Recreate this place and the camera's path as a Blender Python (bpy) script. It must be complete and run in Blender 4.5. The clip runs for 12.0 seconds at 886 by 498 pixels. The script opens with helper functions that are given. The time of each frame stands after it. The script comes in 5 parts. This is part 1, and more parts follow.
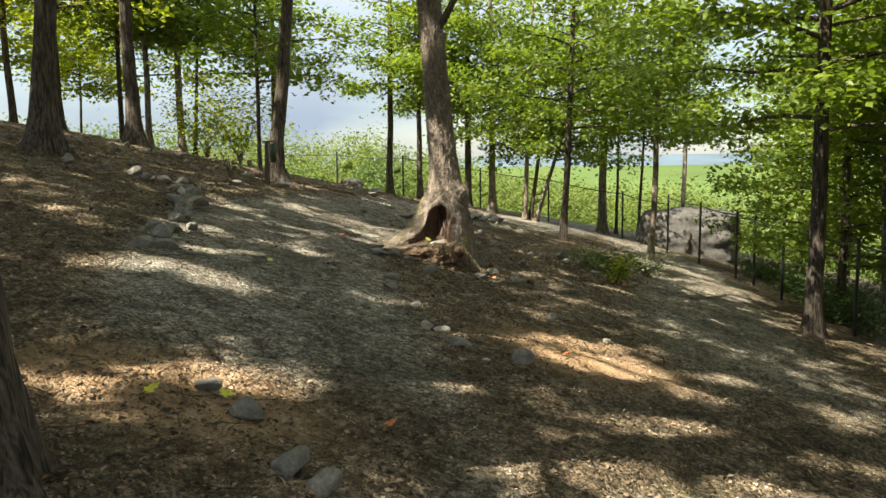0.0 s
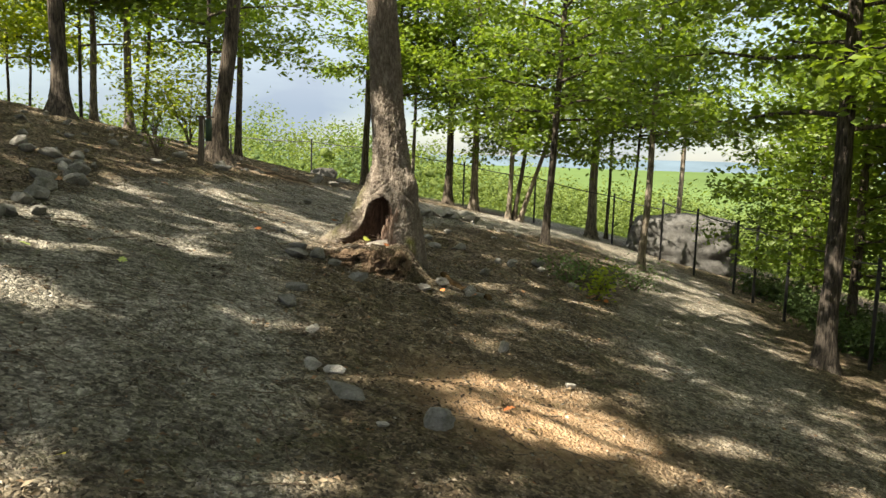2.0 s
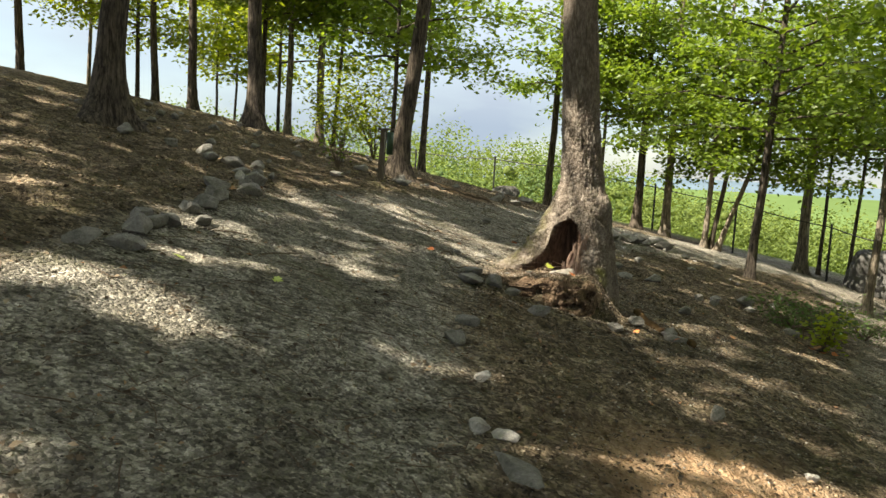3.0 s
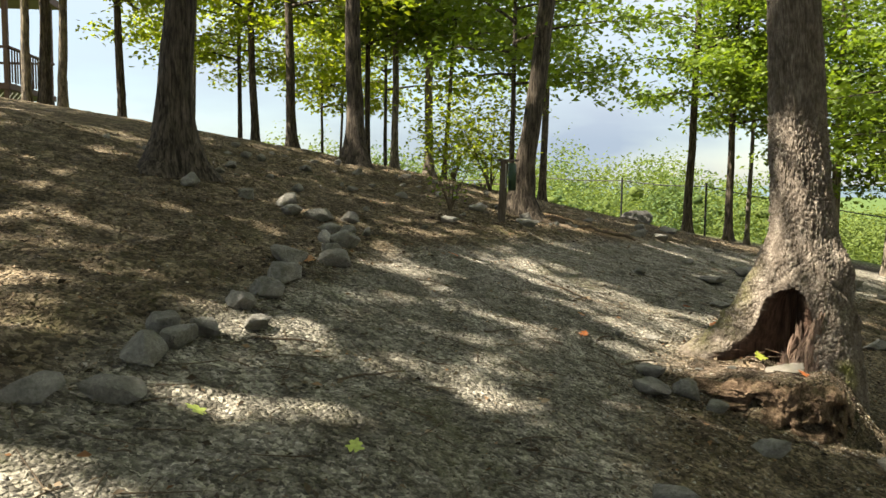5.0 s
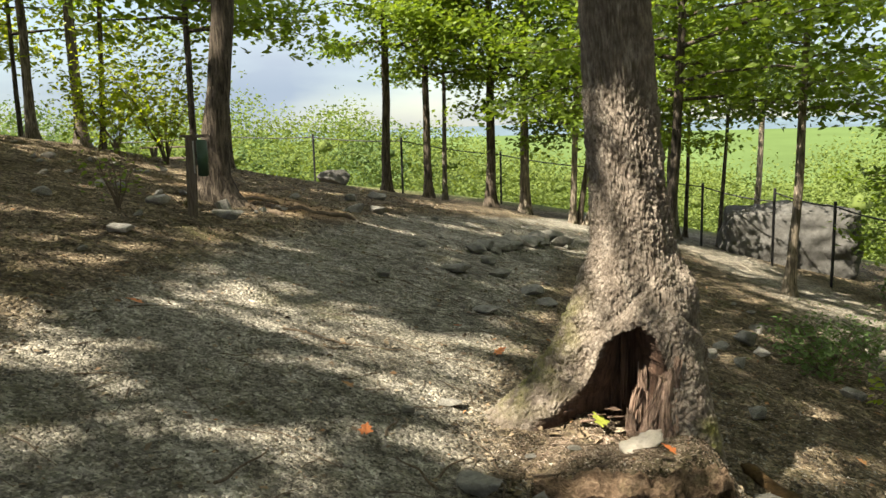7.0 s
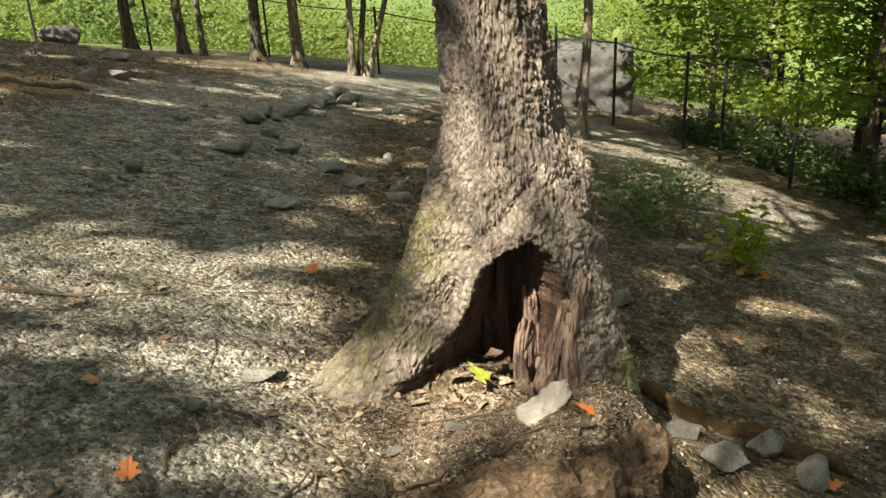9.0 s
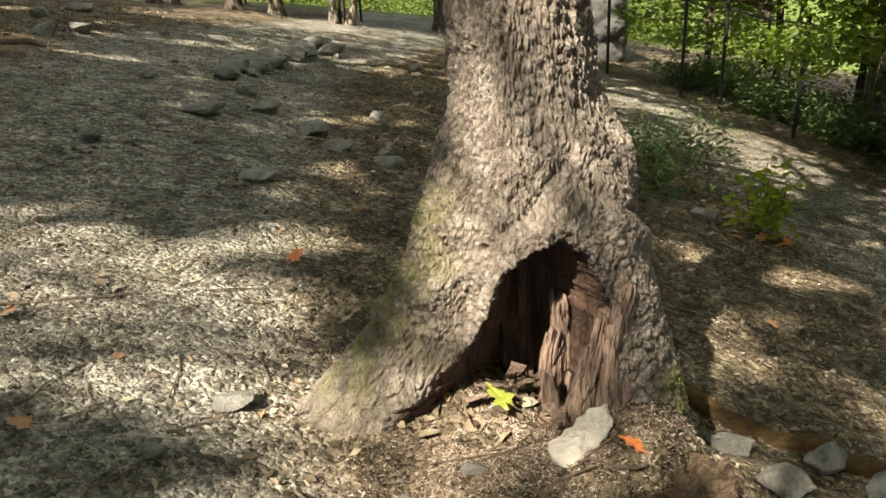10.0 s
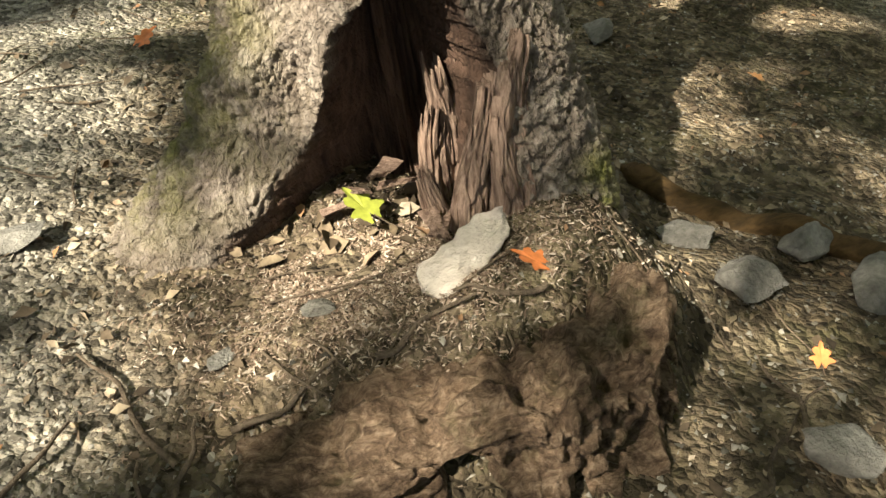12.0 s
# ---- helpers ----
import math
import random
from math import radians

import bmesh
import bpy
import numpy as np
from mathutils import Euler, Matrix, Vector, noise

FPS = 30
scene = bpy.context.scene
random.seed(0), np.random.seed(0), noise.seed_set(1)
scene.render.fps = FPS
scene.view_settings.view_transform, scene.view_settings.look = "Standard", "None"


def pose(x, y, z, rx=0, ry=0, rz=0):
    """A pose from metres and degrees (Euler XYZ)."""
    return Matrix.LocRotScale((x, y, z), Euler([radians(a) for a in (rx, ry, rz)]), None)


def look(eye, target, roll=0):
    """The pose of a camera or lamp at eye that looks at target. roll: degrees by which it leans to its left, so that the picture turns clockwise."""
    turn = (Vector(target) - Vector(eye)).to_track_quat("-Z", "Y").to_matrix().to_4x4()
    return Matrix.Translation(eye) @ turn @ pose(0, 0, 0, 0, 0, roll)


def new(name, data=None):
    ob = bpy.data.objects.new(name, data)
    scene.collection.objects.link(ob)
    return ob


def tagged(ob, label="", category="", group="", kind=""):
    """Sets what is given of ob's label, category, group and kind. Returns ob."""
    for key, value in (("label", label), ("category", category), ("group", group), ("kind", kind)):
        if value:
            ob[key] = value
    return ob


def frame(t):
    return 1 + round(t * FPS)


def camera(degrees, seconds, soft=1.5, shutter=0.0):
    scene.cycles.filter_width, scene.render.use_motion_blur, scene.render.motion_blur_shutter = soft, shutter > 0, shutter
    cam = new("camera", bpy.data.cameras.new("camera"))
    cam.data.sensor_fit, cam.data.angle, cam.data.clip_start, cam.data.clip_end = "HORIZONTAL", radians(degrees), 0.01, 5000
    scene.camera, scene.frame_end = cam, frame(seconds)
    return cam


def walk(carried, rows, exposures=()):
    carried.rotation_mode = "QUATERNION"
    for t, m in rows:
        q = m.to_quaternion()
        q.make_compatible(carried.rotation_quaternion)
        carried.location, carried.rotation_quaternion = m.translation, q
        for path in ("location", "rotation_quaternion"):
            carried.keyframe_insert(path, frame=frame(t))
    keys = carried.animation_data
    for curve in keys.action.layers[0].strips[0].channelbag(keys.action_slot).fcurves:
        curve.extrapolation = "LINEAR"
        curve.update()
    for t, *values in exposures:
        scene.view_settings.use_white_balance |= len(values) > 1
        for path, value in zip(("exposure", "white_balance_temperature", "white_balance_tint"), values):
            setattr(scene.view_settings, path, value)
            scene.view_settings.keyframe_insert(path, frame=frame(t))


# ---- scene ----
cam = camera(60.5, 12.0)
METRES, EYE, TILT, LEAN, TURN = 9.6, 1.6, 0.0, 0.0, 7.5
ROWS = [
    (0.0, 0.0, 0.0, 0.0, -0.08, -6.47, 0.68),
    (0.5, 0.0261, 0.0465, -0.006, -6.85, -6.6, 0.38),
    (1.0, 0.0437, 0.0959, -0.0069, -8.95, -7.01, -0.07),
    (1.5, 0.0575, 0.1409, -0.0108, -5.8, -7.03, -1.13),
    (2.0, 0.0599, 0.1902, -0.0123, -0.22, -6.75, -1.8),
    (2.5, 0.0574, 0.2395, -0.0158, 7.03, -6.5, -2.52),
    (3.0, 0.0456, 0.2873, -0.0158, 13.42, -5.89, -3.18),
    (3.5, 0.0314, 0.3364, -0.0092, 17.76, -4.97, -3.52),
    (5.5, -0.0565, 0.5375, 0.0137, 22.07, -4.67, -0.36),
    (6.0, -0.0771, 0.5863, 0.0215, 15.23, -5.79, 0.63),
    (6.5, -0.0917, 0.6326, 0.0303, 6.21, -6.95, 0.9),
    (7.0, -0.1083, 0.6784, 0.0405, -2.16, -8.74, 1.56),
    (7.5, -0.1116, 0.7196, 0.0379, -8.66, -11.25, 2.16),
    (9.5, -0.1025, 0.8432, 0.0321, -20.76, -22.91, 2.86),
    (10.0, -0.0951, 0.8669, 0.029, -20.92, -24.42, 3.28),
    (10.5, -0.0785, 0.8776, 0.0199, -20.7, -25.23, 4.15),
    (11.0, -0.0611, 0.8931, 0.0148, -20.11, -25.71, 5.74),
    (11.5, -0.049, 0.9081, 0.0023, -21.61, -34.1, 6.42),
    (12.0, -0.0436, 0.9039, -0.005, -22.99, -40.96, 7.35),
]
walk(cam, [(t, pose(0, 0, EYE, TILT, LEAN, TURN) @ pose(METRES * x, METRES * y, METRES * z, 90 + pitch, roll, yaw)) for t, x, y, z, yaw, pitch, roll in ROWS], [(0.0, 1.85, 7350, 8), (12.0, 1.85, 7350, 8)])

# ---- light ----
SUN_TO = Vector((-0.50, -0.40, 0.80)).normalized()
world = bpy.data.worlds.new("sky")
scene.world = world
world.use_nodes = True


def build_sky():
    nt = world.node_tree
    nt.nodes.clear()
    out = nt.nodes.new("ShaderNodeOutputWorld")
    back = nt.nodes.new("ShaderNodeBackground")
    sky = nt.nodes.new("ShaderNodeTexSky")
    sky.sky_type, sky.sun_disc = "NISHITA", False
    sky.sun_elevation = math.asin(SUN_TO.z)
    sky.sun_rotation = math.atan2(SUN_TO.x, SUN_TO.y)
    sky.dust_density, sky.air_density = 0.6, 1.0
    co = nt.nodes.new("ShaderNodeTexCoord")
    mp = nt.nodes.new("ShaderNodeMapping")
    mp.inputs["Scale"].default_value = (1.0, 1.0, 3.2)
    cl = nt.nodes.new("ShaderNodeTexNoise")
    cl.inputs["Scale"].default_value, cl.inputs["Detail"].default_value = 2.6, 6
    rp = nt.nodes.new("ShaderNodeValToRGB")
    rp.color_ramp.elements[0].position, rp.color_ramp.elements[1].position = 0.38, 0.66
    mix = nt.nodes.new("ShaderNodeMix")
    mix.data_type = "RGBA"
    sep = nt.nodes.new("ShaderNodeSeparateXYZ")
    nt.links.new(co.outputs["Generated"], sep.inputs[0])
    rise = nt.nodes.new("ShaderNodeValToRGB")
    rise.color_ramp.elements[0].position, rise.color_ramp.elements[1].position = 0.06, 0.6
    rise.color_ramp.elements[0].color, rise.color_ramp.elements[1].color = (0.22, 0.28, 0.375, 1), (0.98, 0.98, 1.0, 1)
    nt.links.new(sep.outputs[2], rise.inputs[0])
    lift = nt.nodes.new("ShaderNodeMix")
    lift.data_type, lift.blend_type = "RGBA", "MULTIPLY"
    lift.inputs[0].default_value = 1.0
    lift.inputs[7].default_value = (9.0, 9.2, 9.6, 1)
    nt.links.new(rise.outputs[0], lift.inputs[6])
    nt.links.new(lift.outputs[2], mix.inputs[7])
    ml = nt.nodes.new("ShaderNodeMath")
    ml.operation = "MULTIPLY"
    ml.inputs[1].default_value = 0.62
    nt.links.new(co.outputs["Generated"], mp.inputs[0])
    nt.links.new(mp.outputs[0], cl.inputs["Vector"])
    nt.links.new(cl.outputs["Fac"], rp.inputs[0])
    nt.links.new(rp.outputs[0], ml.inputs[0])
    cov = nt.nodes.new("ShaderNodeMath")
    cov.operation = "ADD"
    cov.inputs[1].default_value = 0.35
    nt.links.new(ml.outputs[0], cov.inputs[0])
    nt.links.new(cov.outputs[0], mix.inputs[0])
    nt.links.new(sky.outputs[0], mix.inputs[6])
    nt.links.new(mix.outputs[2], back.inputs[0])
    back.inputs[1].default_value = SKY
    nt.links.new(back.outputs[0], out.inputs[0])


SKY, SUN = 0.062, 5.0
build_sky()
sun_data = bpy.data.lights.new("sun", "SUN")
sun_data.energy, sun_data.angle, sun_data.color = SUN, radians(0.55), (1.0, 0.945, 0.86)
sun_lamp = new("sun", sun_data)
sun_lamp.matrix_world = look(SUN_TO * 60, (0, 0, 0))


# ---- materials ----
def material(name, build, rough=0.8, spec=0.3):
    """A Principled material; build(nt, bsdf, kit) wires colour and relief."""
    m = bpy.data.materials.new(name)
    m.use_nodes = True
    nt = m.node_tree
    b = nt.nodes["Principled BSDF"]
    b.inputs["Roughness"].default_value = rough
    b.inputs["Specular IOR Level"].default_value = spec
    build(nt, b)
    return m


def world_coords(nt, scale=(1, 1, 1)):
    g = nt.nodes.new("ShaderNodeNewGeometry")
    mp = nt.nodes.new("ShaderNodeMapping")
    mp.inputs["Scale"].default_value = scale
    nt.links.new(g.outputs["Position"], mp.inputs[0])
    return mp.outputs[0]


def noise_fac(nt, vec, scale, detail=4, rough=0.6, distort=0.0):
    n = nt.nodes.new("ShaderNodeTexNoise")
    n.inputs["Scale"].default_value, n.inputs["Detail"].default_value = scale, detail
    n.inputs["Roughness"].default_value, n.inputs["Distortion"].default_value = rough, distort
    nt.links.new(vec, n.inputs["Vector"])
    return n.outputs["Fac"]


def ramp(nt, fac, stops):
    r = nt.nodes.new("ShaderNodeValToRGB")
    els = r.color_ramp.elements
    while len(els) < len(stops):
        els.new(0.5)
    for e, (p, c) in zip(els, stops):
        e.position, e.color = p, (*c, 1) if len(c) == 3 else c
    nt.links.new(fac, r.inputs[0])
    return r.outputs[0]


def blend(nt, fac, a, b, mode="MIX"):
    m = nt.nodes.new("ShaderNodeMix")
    m.data_type, m.blend_type = "RGBA", mode
    for v, i in ((fac, 0), (a, 6), (b, 7)):
        if isinstance(v, (int, float)):
            m.inputs[i].default_value = v
        elif isinstance(v, tuple):
            m.inputs[i].default_value = (*v, 1)
        else:
            nt.links.new(v, m.inputs[i])
    return m.outputs[2]


def bump(nt, b, height, dist=0.01, strength=0.6):
    n = nt.nodes.new("ShaderNodeBump")
    n.inputs["Strength"].default_value, n.inputs["Distance"].default_value = strength, dist
    nt.links.new(height, n.inputs["Height"])
    nt.links.new(n.outputs[0], b.inputs["Normal"])


def island(nt):
    g = nt.nodes.new("ShaderNodeNewGeometry")
    return g.outputs["Random Per Island"]


def obj_random(nt):
    g = nt.nodes.new("ShaderNodeObjectInfo")
    return g.outputs["Random"]


def patchy(nt, col, strength=0.7):
    """Damp dark patches and paler dusty ones, at two sizes."""
    v = world_coords(nt)
    wide = ramp(nt, noise_fac(nt, v, 0.9, 5, 0.65, 0.6), [(0.34, (0.2, 0.195, 0.17)), (0.5, (0.45, 0.45, 0.43)), (0.66, (0.68, 0.67, 0.66))])
    close = ramp(nt, noise_fac(nt, v, 5.5, 5, 0.7, 0.8), [(0.36, (0.2, 0.19, 0.165)), (0.5, (0.5, 0.5, 0.48)), (0.62, (0.74, 0.74, 0.73))])
    return blend(nt, strength, blend(nt, strength, col, wide, "OVERLAY"), close, "OVERLAY")


def soil_build(nt, b):
    v = world_coords(nt)
    big = noise_fac(nt, v, 0.55, 3)
    mid = noise_fac(nt, v, 7.0, 6, 0.7)
    fine = noise_fac(nt, v, 55.0, 5, 0.75)
    earth = ramp(nt, mid, [(0.3, (0.075, 0.06, 0.043)), (0.55, (0.175, 0.14, 0.1)), (0.75, (0.29, 0.24, 0.178))])
    grit = ramp(nt, fine, [(0.32, (0.135, 0.127, 0.11)), (0.52, (0.265, 0.249, 0.221)), (0.7, (0.43, 0.407, 0.372))])
    at = nt.nodes.new("ShaderNodeAttribute")
    at.attribute_name = "path"
    edge = nt.nodes.new("ShaderNodeMath")
    edge.operation = "ADD"
    nt.links.new(at.outputs["Fac"], edge.inputs[0])
    off = nt.nodes.new("ShaderNodeMath")
    off.operation = "SUBTRACT"
    off.inputs[1].default_value = 0.5
    nt.links.new(big, off.inputs[0])
    nt.links.new(off.outputs[0], edge.inputs[1])
    mask = ramp(nt, edge.outputs[0], [(0.1, (0, 0, 0)), (0.9, (1, 1, 1))])
    col = blend(nt, mask, earth, grit)
    wob = nt.nodes.new("ShaderNodeTexNoise")
    wob.inputs["Scale"].default_value, wob.inputs["Detail"].default_value = 22, 3
    nt.links.new(v, wob.inputs["Vector"])
    bent = nt.nodes.new("ShaderNodeVectorMath")
    bent.operation = "MULTIPLY_ADD"
    bent.inputs[1].default_value = (0.05, 0.05, 0.05)
    nt.links.new(wob.outputs["Color"], bent.inputs[0])
    nt.links.new(v, bent.inputs[2])
    bits = []
    for scale in (46, 17):
        vo = nt.nodes.new("ShaderNodeTexVoronoi")
        vo.inputs["Scale"].default_value = scale
        nt.links.new(bent.outputs[0], vo.inputs["Vector"])
        sp = nt.nodes.new("ShaderNodeSeparateColor")
        nt.links.new(vo.outputs["Color"], sp.inputs[0])
        bits.append((sp.outputs[0], vo.outputs["Distance"]))
    col = blend(nt, 0.75, col, ramp(nt, bits[0][0], [(0.0, (0.1, 0.1, 0.1)), (0.55, (0.46, 0.46, 0.46)), (1.0, (0.92, 0.92, 0.9))]), "OVERLAY")
    col = blend(nt, 0.4, col, ramp(nt, bits[1][0], [(0.0, (0.18, 0.17, 0.15)), (1.0, (0.8, 0.8, 0.8))]), "OVERLAY")
    col = patchy(nt, col)
    green = ramp(nt, noise_fac(nt, v, 1.3, 6, 0.75, 0.4), [(0.54, (0, 0, 0)), (0.7, (0.6, 0.6, 0.6))])
    col = blend(nt, green, col, ramp(nt, fine, [(0.3, (0.04, 0.042, 0.018)), (0.7, (0.15, 0.15, 0.06))]))
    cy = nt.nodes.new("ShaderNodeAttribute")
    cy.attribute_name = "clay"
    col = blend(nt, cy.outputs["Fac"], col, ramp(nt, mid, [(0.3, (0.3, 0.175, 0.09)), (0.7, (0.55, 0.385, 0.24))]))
    gr = nt.nodes.new("ShaderNodeAttribute")
    gr.attribute_name = "grass"
    col = blend(nt, gr.outputs["Fac"], col, ramp(nt, mid, [(0.3, (0.06, 0.1, 0.022)), (0.7, (0.12, 0.17, 0.04))]))
    nt.links.new(col, b.inputs["Base Color"])
    rough = blend(nt, 0.5, blend(nt, 0.45, fine, mid), ramp(nt, bits[0][1], [(0.0, (1, 1, 1)), (0.8, (0, 0, 0))]))
    bump(nt, b, rough, 0.05, 1.0)


def chip_build(nt, b):
    c = ramp(nt, island(nt), [(0.0, (0.035, 0.032, 0.027)), (0.3, (0.13, 0.122, 0.105)), (0.65, (0.27, 0.254, 0.226)), (0.9, (0.34, 0.322, 0.292)), (1.0, (0.46, 0.44, 0.408))])
    f = noise_fac(nt, world_coords(nt), 90, 3)
    c = blend(nt, 0.35, c, ramp(nt, f, [(0.3, (0.05, 0.05, 0.045)), (0.7, (0.6, 0.58, 0.55))]), "OVERLAY")
    nt.links.new(patchy(nt, c), b.inputs["Base Color"])


def litter_build(nt, b):
    c = ramp(nt, island(nt), [(0.0, (0.035, 0.026, 0.018)), (0.35, (0.1, 0.074, 0.05)), (0.65, (0.19, 0.145, 0.1)), (0.85, (0.29, 0.235, 0.17)), (0.94, (0.25, 0.125, 0.06)), (1.0, (0.46, 0.41, 0.33))])
    f = noise_fac(nt, world_coords(nt), 45, 3)
    c = blend(nt, 0.4, c, ramp(nt, f, [(0.3, (0.2, 0.2, 0.2)), (0.7, (0.8, 0.8, 0.8))]), "OVERLAY")
    nt.links.new(patchy(nt, c), b.inputs["Base Color"])


def crumb_build(nt, b):
    c = ramp(nt, island(nt), [(0.0, (0.07, 0.048, 0.034)), (0.4, (0.2, 0.145, 0.106)), (0.8, (0.33, 0.26, 0.2)), (1.0, (0.5, 0.44, 0.36))])
    nt.links.new(c, b.inputs["Base Color"])


def leaf_material(name, dark, light, glow, translucent=0.45, rough=0.45, spec=0.4):
    m = bpy.data.materials.new(name)
    m.use_nodes = True
    nt = m.node_tree
    nt.nodes.clear()
    out = nt.nodes.new("ShaderNodeOutputMaterial")
    rnd = island(nt)
    patch = noise_fac(nt, world_coords(nt), 0.35, 2)
    col = blend(nt, patch, ramp(nt, rnd, [(0, dark), (1, light)]), ramp(nt, rnd, [(0, light), (1, glow)]))
    d = nt.nodes.new("ShaderNodeBsdfPrincipled")
    d.inputs["Roughness"].default_value, d.inputs["Specular IOR Level"].default_value = rough, spec
    t = nt.nodes.new("ShaderNodeBsdfTranslucent")
    nt.links.new(col, d.inputs["Base Color"])
    nt.links.new(blend(nt, 1.0, col, (1.55, 1.5, 0.75), "MULTIPLY"), t.inputs["Color"])
    mx = nt.nodes.new("ShaderNodeMixShader")
    mx.inputs[0].default_value = translucent
    nt.links.new(d.outputs[0], mx.inputs[1])
    nt.links.new(t.outputs[0], mx.inputs[2])
    nt.links.new(mx.outputs[0], out.inputs[0])
    return m


def hero_bark_build(nt, b):
    v = world_coords(nt)
    big = noise_fac(nt, v, 3.0, 4)
    fine = noise_fac(nt, world_coords(nt, (1, 1, 0.45)), 70, 6, 0.7)
    mid = noise_fac(nt, world_coords(nt, (1, 1, 0.5)), 16, 5, 0.65)
    at = nt.nodes.new("ShaderNodeAttribute")
    at.attribute_name = "crack"
    plate = ramp(nt, mid, [(0.3, (0.2, 0.165, 0.135)), (0.52, (0.335, 0.286, 0.238)), (0.72, (0.48, 0.425, 0.36))])
    plate = blend(nt, 0.5, plate, ramp(nt, fine, [(0.3, (0.25, 0.25, 0.25)), (0.7, (0.78, 0.78, 0.78))]), "OVERLAY")
    col = blend(nt, at.outputs["Fac"], (0.085, 0.064, 0.047), plate)
    bend = nt.nodes.new("ShaderNodeTexNoise")
    bend.inputs["Scale"].default_value, bend.inputs["Detail"].default_value = 14, 5
    nt.links.new(v, bend.inputs["Vector"])
    vx = nt.nodes.new("ShaderNodeVectorMath")
    vx.operation = "MULTIPLY_ADD"
    vx.inputs[1].default_value = (0.085, 0.085, 0.085)
    nt.links.new(bend.outputs["Color"], vx.inputs[0])
    nt.links.new(world_coords(nt, (1, 1, 0.5)), vx.inputs[2])
    vo = nt.nodes.new("ShaderNodeTexVoronoi")
    vo.feature = "DISTANCE_TO_EDGE"
    vo.inputs["Scale"].default_value = 58
    nt.links.new(vx.outputs[0], vo.inputs["Vector"])
    seam = ramp(nt, vo.outputs["Distance"], [(0.0, (0, 0, 0)), (0.16, (1, 1, 1))])
    col = blend(nt, seam, blend(nt, 0.14, col, (0.06, 0.045, 0.033)), col)
    ms = nt.nodes.new("ShaderNodeAttribute")
    ms.attribute_name = "moss"
    mm = nt.nodes.new("ShaderNodeMath")
    mm.operation = "MULTIPLY"
    nt.links.new(ms.outputs["Fac"], mm.inputs[0])
    nt.links.new(ramp(nt, noise_fac(nt, v, 9, 5, 0.7), [(0.4, (0, 0, 0)), (0.6, (1, 1, 1))]), mm.inputs[1])
    col = blend(nt, mm.outputs[0], col, ramp(nt, fine, [(0.3, (0.13, 0.135, 0.035)), (0.7, (0.33, 0.32, 0.11))]))
    rt = nt.nodes.new("ShaderNodeAttribute")
    rt.attribute_name = "rot"
    col = blend(nt, rt.outputs["Fac"], col, ramp(nt, noise_fac(nt, world_coords(nt, (1, 1, 0.15)), 40, 5), [(0.3, (0.04, 0.024, 0.017)), (0.7, (0.16, 0.098, 0.07))]))
    nt.links.new(col, b.inputs["Base Color"])
    hgt = blend(nt, 0.82, seam, fine)
    bump(nt, b, hgt, 0.022, 1.0)


def bark_build(dark, light):
    def build(nt, b):
        v = world_coords(nt, (1, 1, 0.22))
        f = noise_fac(nt, v, 26, 6, 0.7)
        g = noise_fac(nt, world_coords(nt), 2.2, 3)
        furrow = noise_fac(nt, world_coords(nt, (1, 1, 0.11)), 34, 3, 0.6, 0.8)
        c = ramp(nt, f, [(0.32, dark), (0.68, light)])
        c = blend(nt, 0.8, c, ramp(nt, furrow, [(0.38, (0.1, 0.1, 0.1)), (0.5, (0.46, 0.46, 0.46)), (0.62, (0.7, 0.7, 0.69))]), "OVERLAY")
        c = blend(nt, 0.5, c, ramp(nt, g, [(0.3, (0.3, 0.3, 0.3)), (0.7, (0.72, 0.72, 0.7))]), "OVERLAY")
        c = blend(nt, obj_random(nt), c, blend(nt, 1.0, c, (1.25, 1.2, 1.12), "MULTIPLY"))
        nt.links.new(c, b.inputs["Base Color"])
        bump(nt, b, blend(nt, 0.6, f, furrow), 0.06, 1.0)
    return build


def rock_build(dark, light):
    def build(nt, b):
        v = world_coords(nt)
        f = noise_fac(nt, v, 11, 8, 0.7)
        g = noise_fac(nt, v, 70, 4, 0.7)
        c = ramp(nt, f, [(0.3, dark), (0.7, light)])
        c = blend(nt, 0.6, c, ramp(nt, noise_fac(nt, v, 3.5, 5, 0.7), [(0.35, (0.24, 0.23, 0.2)), (0.65, (0.66, 0.66, 0.66))]), "OVERLAY")
        c = blend(nt, 0.5, c, ramp(nt, g, [(0.3, (0.25, 0.25, 0.25)), (0.7, (0.75, 0.75, 0.75))]), "OVERLAY")
        nt.links.new(c, b.inputs["Base Color"])
        bump(nt, b, blend(nt, 0.5, g, f), 0.03, 1.0)
    return build


def wood_build(dark, light, along=(1, 1, 0.08), scale=60):
    def build(nt, b):
        f = noise_fac(nt, world_coords(nt, along), scale, 6, 0.7, 0.4)
        g = noise_fac(nt, world_coords(nt), 8, 4)
        c = blend(nt, g, ramp(nt, f, [(0.3, dark), (0.7, light)]), ramp(nt, f, [(0.35, dark), (0.8, light)]))
        nt.links.new(c, b.inputs["Base Color"])
        bump(nt, b, f, 0.015, 0.9)
    return build


